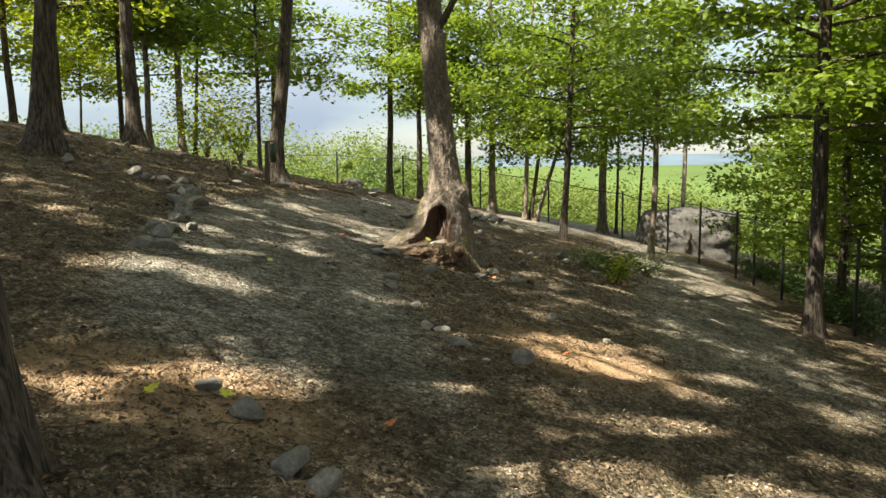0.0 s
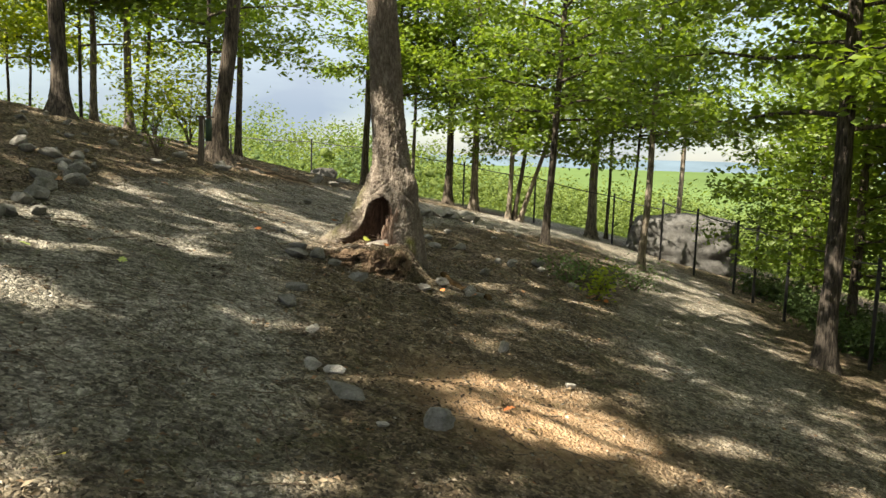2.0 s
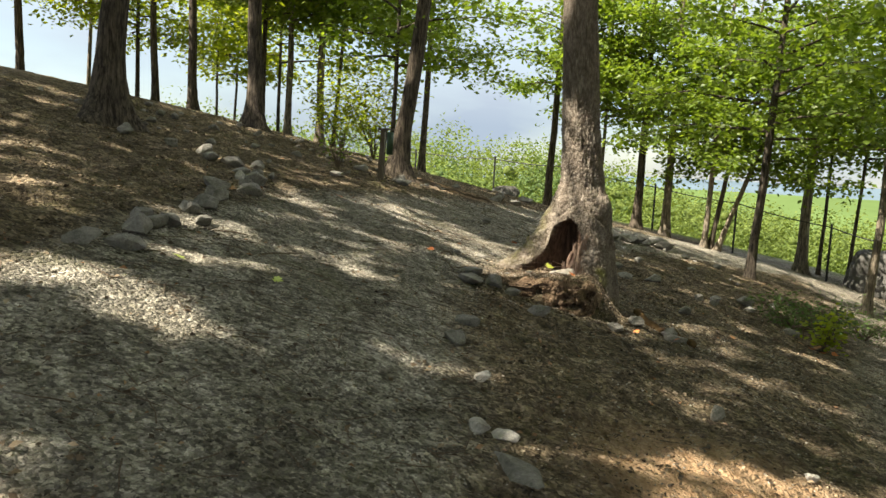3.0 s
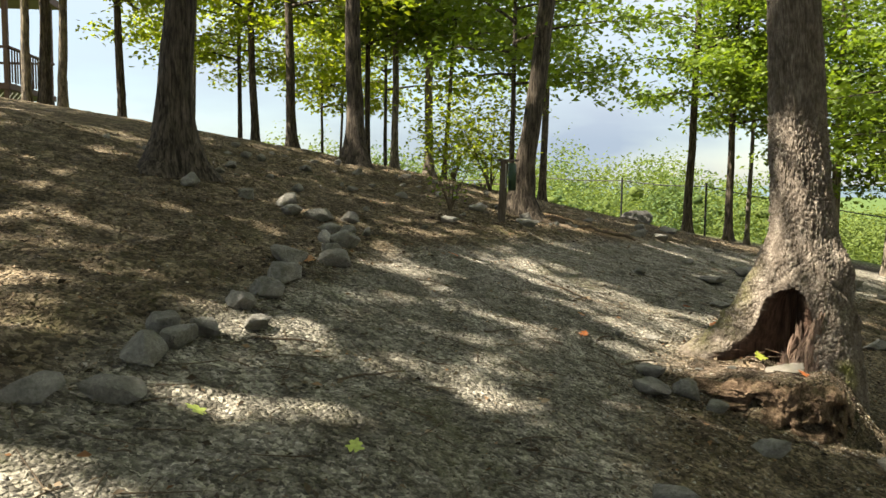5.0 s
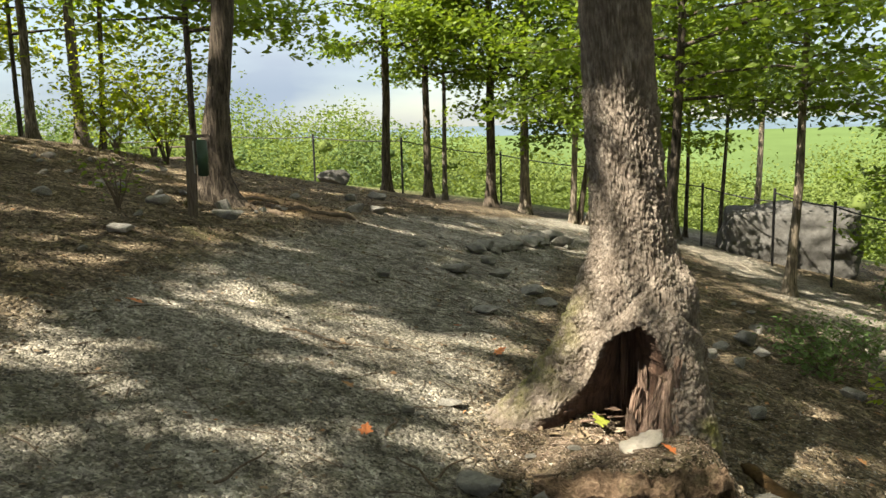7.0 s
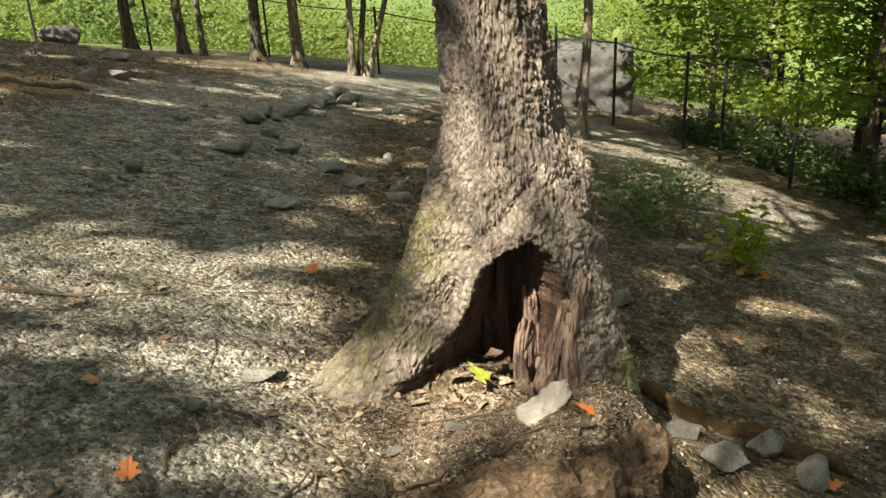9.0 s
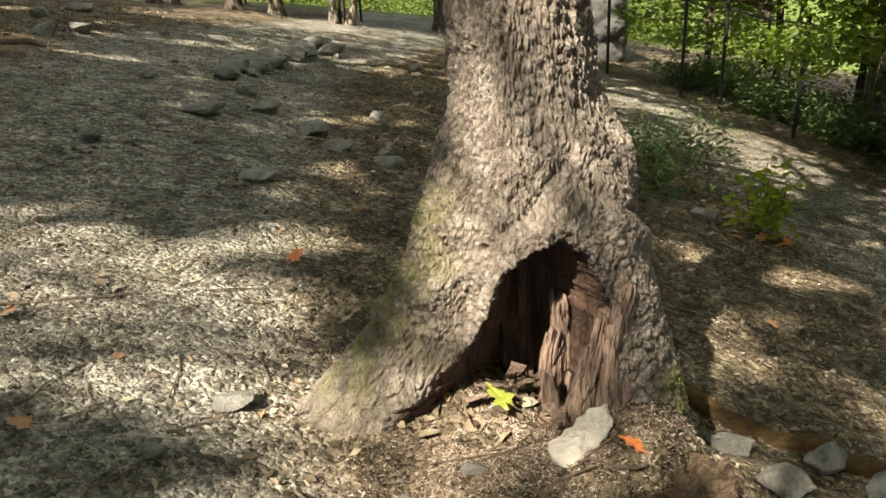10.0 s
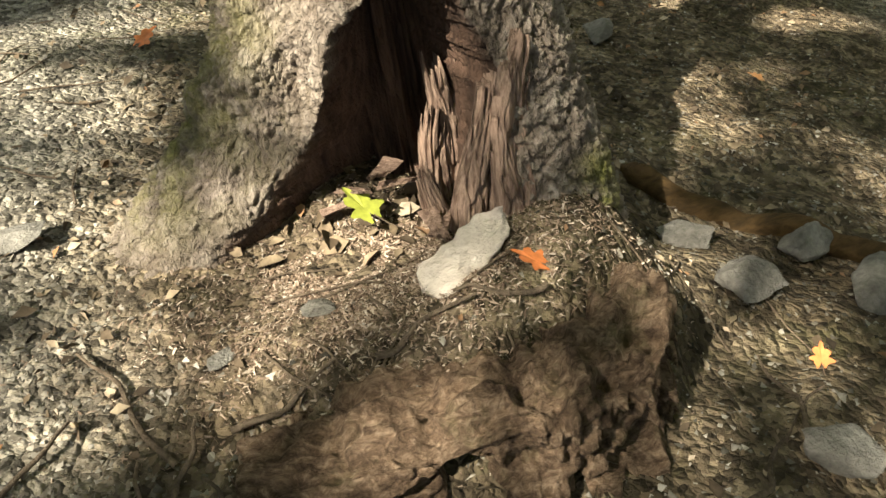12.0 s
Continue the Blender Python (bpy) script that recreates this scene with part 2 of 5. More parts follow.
def rotten_build(nt, b):
    v = world_coords(nt)
    strand = noise_fac(nt, world_coords(nt, (0.5, 1, 0.6)), 60, 7, 0.75, 1.2)
    block = noise_fac(nt, v, 13, 6, 0.75, 1.0)
    c = ramp(nt, strand, [(0.3, (0.05, 0.033, 0.023)), (0.5, (0.2, 0.142, 0.1)), (0.72, (0.44, 0.345, 0.26))])
    c = blend(nt, 0.85, c, ramp(nt, block, [(0.36, (0.14, 0.12, 0.1)), (0.5, (0.45, 0.43, 0.4)), (0.66, (0.74, 0.7, 0.64))]), "OVERLAY")
    c = blend(nt, ramp(nt, noise_fac(nt, v, 7, 5, 0.7), [(0.55, (0, 0, 0)), (0.7, (0.5, 0.5, 0.5))]), c, ramp(nt, strand, [(0.3, (0.05, 0.05, 0.02)), (0.7, (0.2, 0.2, 0.09))]))
    nt.links.new(c, b.inputs["Base Color"])
    bump(nt, b, blend(nt, 0.45, strand, block), 0.05, 1.0)


def plain_build(colour, spread=0.15, scale=14):
    def build(nt, b):
        f = noise_fac(nt, world_coords(nt), scale, 4)
        lo = tuple(max(0, c * (1 - spread)) for c in colour)
        hi = tuple(min(1, c * (1 + spread)) for c in colour)
        nt.links.new(ramp(nt, f, [(0.3, lo), (0.7, hi)]), b.inputs["Base Color"])
    return build


SOIL = material("soil", soil_build, 0.95, 0.15)
CHIPS = material("gravel_chip", chip_build, 0.85, 0.3)
LITTER = material("dead_leaf", litter_build, 0.8, 0.25)
LEAF = leaf_material("green_leaf", (0.065, 0.115, 0.018), (0.12, 0.19, 0.028), (0.2, 0.26, 0.035), 0.5)
LEAF_WARM = leaf_material("turning_leaf", (0.12, 0.18, 0.02), (0.2, 0.26, 0.028), (0.3, 0.32, 0.035), 0.6)
# hillside leaves: paler, greyer greens carry the distance haze in their colour
LEAF_FAR = leaf_material("far_hazed_leaf", (0.075, 0.115, 0.036), (0.12, 0.165, 0.052), (0.18, 0.225, 0.065), 0.35, 0.9, 0.05)
PINE = leaf_material("pine_needle", (0.055, 0.095, 0.035), (0.085, 0.135, 0.05), (0.115, 0.165, 0.065), 0.25, 0.9, 0.08)
HERO = material("old_bark", hero_bark_build, 0.9, 0.2)
BARK = material("grey_brown_bark", bark_build((0.028, 0.023, 0.019), (0.125, 0.105, 0.087)), 0.9, 0.2)
BARK_LIGHT = material("pale_bark", bark_build((0.07, 0.06, 0.05), (0.27, 0.235, 0.195)), 0.9, 0.2)
ROCK = material("grey_rock", rock_build((0.12, 0.116, 0.103), (0.29, 0.28, 0.252)), 0.85, 0.3)
ROCK_PALE = material("pale_rock", rock_build((0.3, 0.28, 0.25), (0.55, 0.53, 0.49)), 0.85, 0.3)
BOULDER = material("boulder_stone", rock_build((0.07, 0.069, 0.066), (0.125, 0.123, 0.118)), 0.9, 0.2)
ROTTEN = material("rotten_wood", rotten_build, 0.95, 0.15)
SPLINTER = material("splintered_wood", wood_build((0.085, 0.05, 0.036), (0.47, 0.34, 0.265), (1, 1, 0.1), 90), 0.9, 0.2)
TWIG = material("twig_bark", wood_build((0.06, 0.045, 0.032), (0.2, 0.155, 0.11)), 0.9, 0.2)
METAL = material("black_metal", plain_build((0.012, 0.012, 0.013), 0.3), 0.5, 0.4)
WIRE = material("black_wire", plain_build((0.01, 0.011, 0.011), 0.2), 0.5, 0.4)
POSTWOOD = material("weathered_post", wood_build((0.07, 0.055, 0.042), (0.22, 0.18, 0.145), (1, 1, 0.1), 45), 0.9, 0.2)
DECKWOOD = material("painted_deck", plain_build((0.09, 0.055, 0.045), 0.2), 0.7, 0.3)
MOSSY = material("mossy_wood", wood_build((0.04, 0.027, 0.014), (0.14, 0.085, 0.036), (0.3, 1, 1), 30), 0.95, 0.15)
LATTICE = material("white_lattice", plain_build((0.72, 0.72, 0.7), 0.1), 0.6, 0.3)


# ---- geometry helpers ----
rng = np.random.default_rng(7)
GC = (-0.01788, -0.26902, -0.00893, 0.000558, -0.00156, -0.000907, 0.000133, -0.000225, 0.000411)


def lattice_hash(i, j, k, seed=0):
    h = (i * 374761393 + j * 668265263 + k * 2147483647 + seed * 974711) & 0xFFFFFFFF
    h = ((h ^ (h >> 13)) * 1274126177) & 0xFFFFFFFF
    return ((h ^ (h >> 16)) & 0xFFFF) / 65535.0


def vnoise(x, y, z=None, seed=0):
    """Smooth value noise in 0..1 on arrays."""
    x, y = np.asarray(x, float), np.asarray(y, float)
    z = np.zeros_like(x) if z is None else np.asarray(z, float)
    f = [np.floor(a).astype(np.int64) for a in (x, y, z)]
    u = [a - b for a, b in zip((x, y, z), f)]
    u = [a * a * (3 - 2 * a) for a in u]
    out = 0
    for di in (0, 1):
        for dj in (0, 1):
            for dk in (0, 1):
                w = (u[0] if di else 1 - u[0]) * (u[1] if dj else 1 - u[1]) * (u[2] if dk else 1 - u[2])
                out = out + w * lattice_hash(f[0] + di, f[1] + dj, f[2] + dk, seed)
    return out


def fbm(x, y, z=None, octaves=4, seed=0):
    out, amp, tot = 0, 1.0, 0
    for o in range(octaves):
        s = 2.0 ** o
        out = out + amp * vnoise(np.asarray(x) * s, np.asarray(y) * s, None if z is None else np.asarray(z) * s, seed + o)
        tot += amp
        amp *= 0.5
    return out / tot


def worley(u, v, seed=0, wrap=0):
    """F2 - F1 of jittered cells, 0 on the cracks. wrap: the period in u."""
    iu, iv = np.floor(u).astype(np.int64), np.floor(v).astype(np.int64)
    f1, f2 = np.full(u.shape, 9.0), np.full(u.shape, 9.0)
    for a in (-1, 0, 1):
        for c in (-1, 0, 1):
            cu, cv = iu + a, iv + c
            hu = cu % wrap if wrap else cu
            px = cu + lattice_hash(hu, cv, 1, seed)
            py = cv + lattice_hash(hu, cv, 2, seed)
            d = np.hypot(u - px, v - py)
            f2 = np.minimum(f2, np.maximum(f1, d))
            f1 = np.minimum(f1, d)
    return f2 - f1


def worley3(x, y, z, seed=0):
    """F2 - F1 of jittered cells in space, 0 on the cracks."""
    i = [np.floor(a).astype(np.int64) for a in (x, y, z)]
    f1, f2 = np.full(x.shape, 9.0), np.full(x.shape, 9.0)
    for a in (-1, 0, 1):
        for b in (-1, 0, 1):
            for c in (-1, 0, 1):
                u, v, w = i[0] + a, i[1] + b, i[2] + c
                d = np.sqrt((x - u - lattice_hash(u, v, w, seed)) ** 2 + (y - v - lattice_hash(u, v, w, seed + 1)) ** 2 + (z - w - lattice_hash(u, v, w, seed + 2)) ** 2)
                f2 = np.minimum(f2, np.maximum(f1, d))
                f1 = np.minimum(f1, d)
    return f2 - f1


def smooth(a, lo, hi):
    t = np.clip((np.asarray(a, float) - lo) / (hi - lo), 0, 1)
    return t * t * (3 - 2 * t)


def path_mask(x, y):
    """1 on the gravel path, that runs beside the old tree and on up the slope."""
    x, y = np.asarray(x, float), np.asarray(y, float)
    mid = np.interp(y, (-6, 0, 5, 8, 10, 13, 17, 22, 27), (0.6, -0.2, -1.9, -2.9, -3.2, -3.0, -2.5, -0.5, 1.5))
    half = np.interp(y, (-6, 2, 6, 10, 14, 20, 27), (1.4, 1.2, 1.25, 1.05, 1.2, 1.5, 1.7))
    a = 1 - smooth(np.abs(x - mid), half - 0.35, half + 0.35)
    a = a * (1 - smooth(y, 5.0, 3.6) * smooth(-x, -0.1, 0.8))
    m2 = np.interp(y, (4, 8, 12, 16, 20, 25), (2.4, 2.4, 2.6, 3.2, 3.4, 2.4))
    b = 1 - smooth(np.abs(x - m2), 0.7, 1.7)
    return np.maximum(a, 0.75 * b * smooth(y, 5, 9))


def gz(x, y):
    """Height of the ground."""
    x, y = np.asarray(x, float), np.asarray(y, float)
    a, c = np.clip(x, -20, 6.5), np.clip(y, -6, 28) - 10
    z = GC[0] + GC[1] * a + GC[2] * c + GC[3] * a * a + GC[4] * a * c + GC[5] * c * c + GC[6] * a ** 3 + GC[7] * a * a * c + GC[8] * a * c * c
    right, far, left, back = np.maximum(0, x - 6.5), np.maximum(0, y - 28), np.maximum(0, -20 - x), np.maximum(0, -6 - y)
    z = z - 0.22 * right - 0.10 * far * smooth(far, 0, 6) - 0.35 * np.maximum(0, far - 45) - 0.08 * left - 0.02 * back - 0.055 * np.maximum(0, -9.5 - np.maximum(x, -20))
    z = np.maximum(z, -34 + 2.0 * fbm(x * 0.02, y * 0.02, None, 2, 5))
    # debris shelf under the hollow of the old tree
    d = np.hypot((x + 1.45) / 0.62, (y - 9.78) / 0.48)
    z = z + (0.545 - z) * (1 - smooth(d, 0.62, 1.15)) * (np.hypot(x + 1.4, y - 9.8) < 2)
    near = np.exp(-(((x + 2) / 14) ** 2 + ((y - 10) / 18) ** 2))
    return z + near * (0.07 * (fbm(x * 0.9, y * 0.9, None, 3, 3) - 0.5) + 0.1 * (1 - 0.55 * path_mask(x, y)) * (fbm(x * 4.5, y * 4.5, None, 3, 9) - 0.5))


def mesh_np(name, verts, faces, mat, smooth_faces=False):
    """A mesh out of arrays: verts (n, 3), faces (m, k)."""
    me = bpy.data.meshes.new(name)
    v, f = np.asarray(verts, np.float32), np.asarray(faces, np.int32)
    me.vertices.add(len(v))
    me.vertices.foreach_set("co", v.ravel())
    me.loops.add(f.size)
    me.loops.foreach_set("vertex_index", f.ravel())
    me.polygons.add(len(f))
    me.polygons.foreach_set("loop_start", np.arange(len(f), dtype=np.int32) * f.shape[1])
    if smooth_faces:
        me.polygons.foreach_set("use_smooth", np.ones(len(f), bool))
    me.update(calc_edges=True)
    me.validate()
    me.materials.append(mat)
    return me


def child(name, me, parent, label=""):
    ob = new(name, me)
    ob.parent = parent
    return tagged(ob, label)


def part(name, bm, mat, parent, label="", smooth_faces=False):
    me = bpy.data.meshes.new(name)
    for f in bm.faces:
        f.smooth = smooth_faces
    bm.to_mesh(me)
    bm.free()
    me.materials.append(mat)
    return child(name, me, parent, label)


def float_attribute(me, name, values):
    me.attributes.new(name, "FLOAT", "POINT").data.foreach_set("value", np.asarray(values, np.float32))


def grid_faces(rows, cols, wrap=False):
    i, j = np.meshgrid(np.arange(rows - 1), np.arange(cols if wrap else cols - 1), indexing="ij")
    k = (j + 1) % cols
    return np.stack([i * cols + j, i * cols + k, (i + 1) * cols + k, (i + 1) * cols + j], -1).reshape(-1, 4)


def tubes(paths, sides=6):
    """One mesh's arrays out of many tapered tubes: (points (n, 3), radii (n,))."""
    vs, fs, base = [], [], 0
    for p, r in paths:
        p, r = np.asarray(p, float), np.asarray(r, float)
        n = len(p)
        t = np.gradient(p, axis=0)
        t /= np.linalg.norm(t, axis=1)[:, None] + 1e-9
        ref = np.where(np.abs(t[:, 2:3]) > 0.9, np.array([[1.0, 0, 0]]), np.array([[0, 0, 1.0]]))
        a = np.cross(t, ref)
        a /= np.linalg.norm(a, axis=1)[:, None] + 1e-9
        c = np.cross(t, a)
        ang = np.linspace(0, 2 * math.pi, sides, endpoint=False)
        ring = p[:, None] + r[:, None, None] * (np.cos(ang)[None, :, None] * a[:, None] + np.sin(ang)[None, :, None] * c[:, None])
        vs.append(ring.reshape(-1, 3))
        fs.append(grid_faces(n, sides, True) + base)
        base += n * sides
    return np.concatenate(vs), np.concatenate(fs)


LEAF_SHAPE = np.array([(0, 0, 0), (0.24, 0.30, 0.05), (0.2, 0.68, 0.04), (0, 1, -0.06), (-0.2, 0.68, 0.04), (-0.24, 0.30, 0.05)])
LEAF_SMALL = np.array([(0, 0, 0), (0.28, 0.5, 0.06), (0, 1, -0.05), (-0.28, 0.5, 0.06)])
SMALL_FACES = np.array([(0, 1, 2), (0, 2, 3)])
LEAF_FACES = np.array([(0, 1, 2, 3), (0, 3, 4, 5)])


def leaves(pos, size, r, flat=0.55, shape=LEAF_SHAPE, faces=LEAF_FACES):
    """Arrays of one small blade at each place, turned at random; flat: how level they lie."""
    n = len(pos)
    yaw = r.uniform(0, 2 * math.pi, n)
    tip = r.normal(-0.25, 0.45, n) * (1.2 - flat)
    roll = r.normal(0, 0.9, n) * (1.2 - flat)
    sz = size * r.uniform(0.65, 1.3, n)
    cy, sy, ct, st, cr, sr = np.cos(yaw), np.sin(yaw), np.cos(tip), np.sin(tip), np.cos(roll), np.sin(roll)
    s = shape[None] * sz[:, None, None]
    x, y, z = s[..., 0], s[..., 1], s[..., 2]
    x, z = x * cr[:, None] + z * sr[:, None], -x * sr[:, None] + z * cr[:, None]
    y, z = y * ct[:, None] - z * st[:, None], y * st[:, None] + z * ct[:, None]
    x, y = x * cy[:, None] - y * sy[:, None], x * sy[:, None] + y * cy[:, None]
    v = np.stack([x, y, z], -1) + np.asarray(pos)[:, None]
    f = faces[None] + (np.arange(n) * len(shape))[:, None, None]
    return v.reshape(-1, 3), f.reshape(-1, faces.shape[1])


# gaps in the canopy: x, y, half length, half width, heading in degrees of the ground they light
GAPS = []
def gap(*row):
    GAPS.append(row)


gap(-4.81, 11.09, 0.67, 0.3, 78)
gap(-3.13, 10.88, 0.95, 0.36, 19)
gap(-3.28, 5.58, 0.48, 0.17, 71)
gap(-2.6, 5.78, 0.39, 0.19, 15)
gap(-2.16, 3.47, 0.43, 0.16, 51)
gap(-1.45, 3.99, 0.21, 0.13, 53)
gap(0.38, 6.6, 0.75, 0.5, 20)
gap(-1.0, 9.74, 0.16, 0.1, 30)
gap(0.72, 5.04, 0.37, 0.15, 14)
gap(0.59, 3.98, 0.4, 0.17, 36)
gap(-0.09, 3.81, 0.24, 0.15, 40)
gap(0.21, 4.24, 0.13, 0.06, 19)
gap(1.18, 6.27, 0.2, 0.18, 26)
gap(1.74, 7.19, 0.34, 0.09, 49)
gap(3.69, 15.63, 1.46, 0.36, 52)
gap(0.04, 4.93, 0.09, 0.08, 25)
gap(2.5, 6.5, 0.17, 0.1, 30)
gap(-3.0, 5.9, 0.21, 0.1, -14)
gap(0.2, 10.25, 0.2, 0.08, -47)
gap(-1.54, 6.57, 0.17, 0.07, 8)
gap(-1.2, 6.81, 0.15, 0.09, 58)
gap(-1.52, 4.28, 0.13, 0.06, 36)
gap(-0.61, 6.99, 0.09, 0.07, 42)
gap(-0.05, 7.99, 0.15, 0.08, 47)
gap(3.74, 16.62, 1.11, 0.36, 34)
gap(-4.95, 11.46, 0.51, 0.15, 73)
gap(-3.98, 9.44, 0.33, 0.15, 41)
gap(-3.76, 11.01, 0.35, 0.25, 2)
gap(-2.59, 10.73, 0.58, 0.26, 17)
gap(-3.6, 8.66, 0.2, 0.06, 67)
gap(-3.21, 7.64, 0.14, 0.06, 37)
gap(-2.8, 9.09, 0.14, 0.07, 38)
gap(-3.19, 6.66, 0.16, 0.06, 14)
gap(-2.99, 8.46, 0.11, 0.07, -7)
gap(-6.2, 8.09, 0.15, 0.11, 20)
gap(-2.22, 7.81, 0.08, 0.04, 53)
gap(-4.69, 14.73, 0.53, 0.36, 36)
gap(-4.3, 9.79, 0.13, 0.1, 47)
gap(2.58, 22.29, 1.54, 0.36, -66)
gap(-2.0, 11.39, 0.41, 0.13, 18)
gap(-1.43, 14.26, 0.46, 0.18, 30)
gap(-1.61, 12.6, 0.32, 0.09, -47)
gap(3.47, 18.29, 0.95, 0.36, -60)
gap(-0.06, 10.53, 0.19, 0.1, -71)
gap(0.36, 11.94, 0.14, 0.11, -4)
gap(0.98, 11.69, 0.34, 0.11, -10)
gap(0.14, 10.02, 0.13, 0.05, -96)
gap(-2.3, 10.42, 0.45, 0.17, 10)
gap(-0.7, 9.9, 0.28, 0.12, 39)
gap(-1.12, 10.22, 0.42, 0.2, 39)
gap(-1.75, 9.9, 0.3, 0.15, 0)
gap(-0.95, 10.33, 0.3, 0.1, 39)
gap(-0.5, 10.7, 0.35, 0.08, 39)
gap(-0.62, 10.4, 0.25, 0.06, 39)
gap(-0.15, 10.95, 0.3, 0.1, 39)
gap(-1.5, 9.68, 0.42, 0.16, 0)
gap(-1.9, 9.98, 0.42, 0.26, 5)
gap(-0.92, 9.9, 0.24, 0.15, 39)
gap(-1.3, 9.3, 0.14, 0.04, 25)
gap(-1.16, 9.68, 0.3, 0.17, 20)
gap(-2.2, 9.62, 0.14, 0.05, 60)
gap(-0.6, 10.25, 0.3, 0.1, 39)
gap(-1.7, 9.4, 0.22, 0.06, 10)
gap(-1.33, 9.46, 0.08, 0.05, 0)
gap(-1.98, 9.48, 0.16, 0.06, 20)
gap(-0.6, 9.85, 0.05, 0.03, 30)
gap(-1.1, 9.88, 0.2, 0.12, 30)
gap(-0.86, 9.36, 0.06, 0.0, 0)
gap(-2.35, 10.75, 0.45, 0.2, 10)
gap(0.9, 5.2, 0.5, 0.12, 25)
gap(1.5, 4.4, 0.6, 0.14, 15)
gap(1.0, 3.7, 0.42, 0.16, 30)
gap(2.2, 5.4, 0.4, 0.08, 20)
gap(0.6, 6.6, 0.3, 0.06, 30)
gap(1.7, 7.2, 0.5, 0.08, 25)
gap(2.7, 6.8, 0.4, 0.06, 25)



gap(-0.72, 10.42, 0.42, 0.14, 39)
gap(-0.45, 10.62, 0.5, 0.1, 39)
gap(-0.85, 10.62, 0.4, 0.06, 39)

fleck_rng = random.Random(19)
for _ in range(430):
    fx, fy = fleck_rng.choice((-1.0, -1.0, -5.5)) + 6.0 * fleck_rng.random(), 2.2 + 21 * fleck_rng.random() ** 1.3
    gap(fx, fy, fleck_rng.uniform(0.0, 0.2), fleck_rng.uniform(-0.03, 0.07), fleck_rng.uniform(0, 70))
for _ in range(270):
    gap(fleck_rng.uniform(-9.5, -2.5), fleck_rng.uniform(6.5, 19), fleck_rng.uniform(0.05, 0.36), fleck_rng.uniform(-0.02, 0.08), fleck_rng.uniform(0, 70))


def in_gap(p):
    """Which places throw their shadow into the sunlit patches."""
    x, y, z = p[:, 0].copy(), p[:, 1].copy(), p[:, 2].copy()
    for _ in range(6):
        h = z - gz(x, y)
        x, y, z = x - SUN_TO.x / SUN_TO.z * h, y - SUN_TO.y / SUN_TO.z * h, z - h
    hit = np.zeros(len(p), bool)
    for gx, gy, a, c, ang in GAPS:
        ca, sa = math.cos(radians(ang)), math.sin(radians(ang))
        u, v = (x - gx) * ca + (y - gy) * sa, -(x - gx) * sa + (y - gy) * ca
        hit |= (u / (a + 0.12)) ** 2 + (v / (c + 0.11)) ** 2 < 1
    return hit


# ---- ground ----
def build_ground():
    g = lambda a, b, n: np.linspace(a, b, n, endpoint=False)
    xs = np.concatenate([g(-2600, -120, 14), g(-120, -22, 20), g(-22, -9, 60), g(-9, 5, 235), g(5, 14, 40), g(14, 120, 22), np.linspace(120, 2600, 15)])
    ys = np.concatenate([g(-2600, -60, 12), g(-60, -6, 16), g(-6, 1, 30), g(1, 15, 235), g(15, 30, 90), g(30, 140, 40), np.linspace(140, 2600, 20)])
    x, y = np.meshgrid(xs, ys)
    v = np.stack([x, y, gz(x, y)], -1).reshape(-1, 3)
    me = mesh_np("ground", v, grid_faces(len(ys), len(xs)), SOIL, True)
    float_attribute(me, "path", path_mask(v[:, 0], v[:, 1]))
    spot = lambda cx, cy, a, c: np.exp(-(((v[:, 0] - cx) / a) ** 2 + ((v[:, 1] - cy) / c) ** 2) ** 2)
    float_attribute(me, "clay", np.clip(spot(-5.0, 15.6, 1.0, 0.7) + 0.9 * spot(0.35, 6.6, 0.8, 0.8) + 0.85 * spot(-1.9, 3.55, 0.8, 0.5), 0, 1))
    float_attribute(me, "grass", np.maximum(smooth(v[:, 1], 27, 31), smooth(v[:, 0], -17, -24)))
    return tagged(new("ground", me), "sloping woodland ground of brown earth with a grey gravel path", "ground", kind="structure")


ground = build_ground()


# ---- trees ----
def crown_sprays(r, x, y, z0, z1, reach, count, droop=0.15):
    """Branch lines of a crown from z0 to z1 over the foot (x, y), and the places of its leaf sprays."""
    lines, spots = [], []
    for k in range(count):
        h = z0 + (z1 - z0) * (k + r.uniform(0, 1)) / count
        az = k * 2.4 + r.uniform(-0.5, 0.5)
        up = (h - z0) / max(0.1, z1 - z0)
        ln = reach * (1.0 - 0.6 * up) * r.uniform(0.7, 1.15)
        t = np.linspace(0, 1, 6)
        px = x + math.cos(az) * ln * t + r.normal(0, 0.05, 6) * ln * t
        py = y + math.sin(az) * ln * t + r.normal(0, 0.05, 6) * ln * t
        pz = h + ln * (0.35 * up + 0.12) * t - droop * ln * t ** 2 + r.normal(0, 0.03, 6) * ln * t
        lines.append((np.stack([px, py, pz], -1), np.linspace(0.012 * ln + 0.006, 0.004, 6)))
        for s in np.linspace(0.35, 1.0, max(3, int(ln * 2.2))):
            spots.append((np.interp(s, t, px), np.interp(s, t, py), np.interp(s, t, pz)))
    return lines, np.array(spots)


def scatter(r, spots, per, spread, thick):
    p = np.repeat(spots, per, 0)
    return p + np.stack([r.normal(0, spread, len(p)), r.normal(0, spread, len(p)), r.normal(0, thick, len(p)) - 0.03], -1)


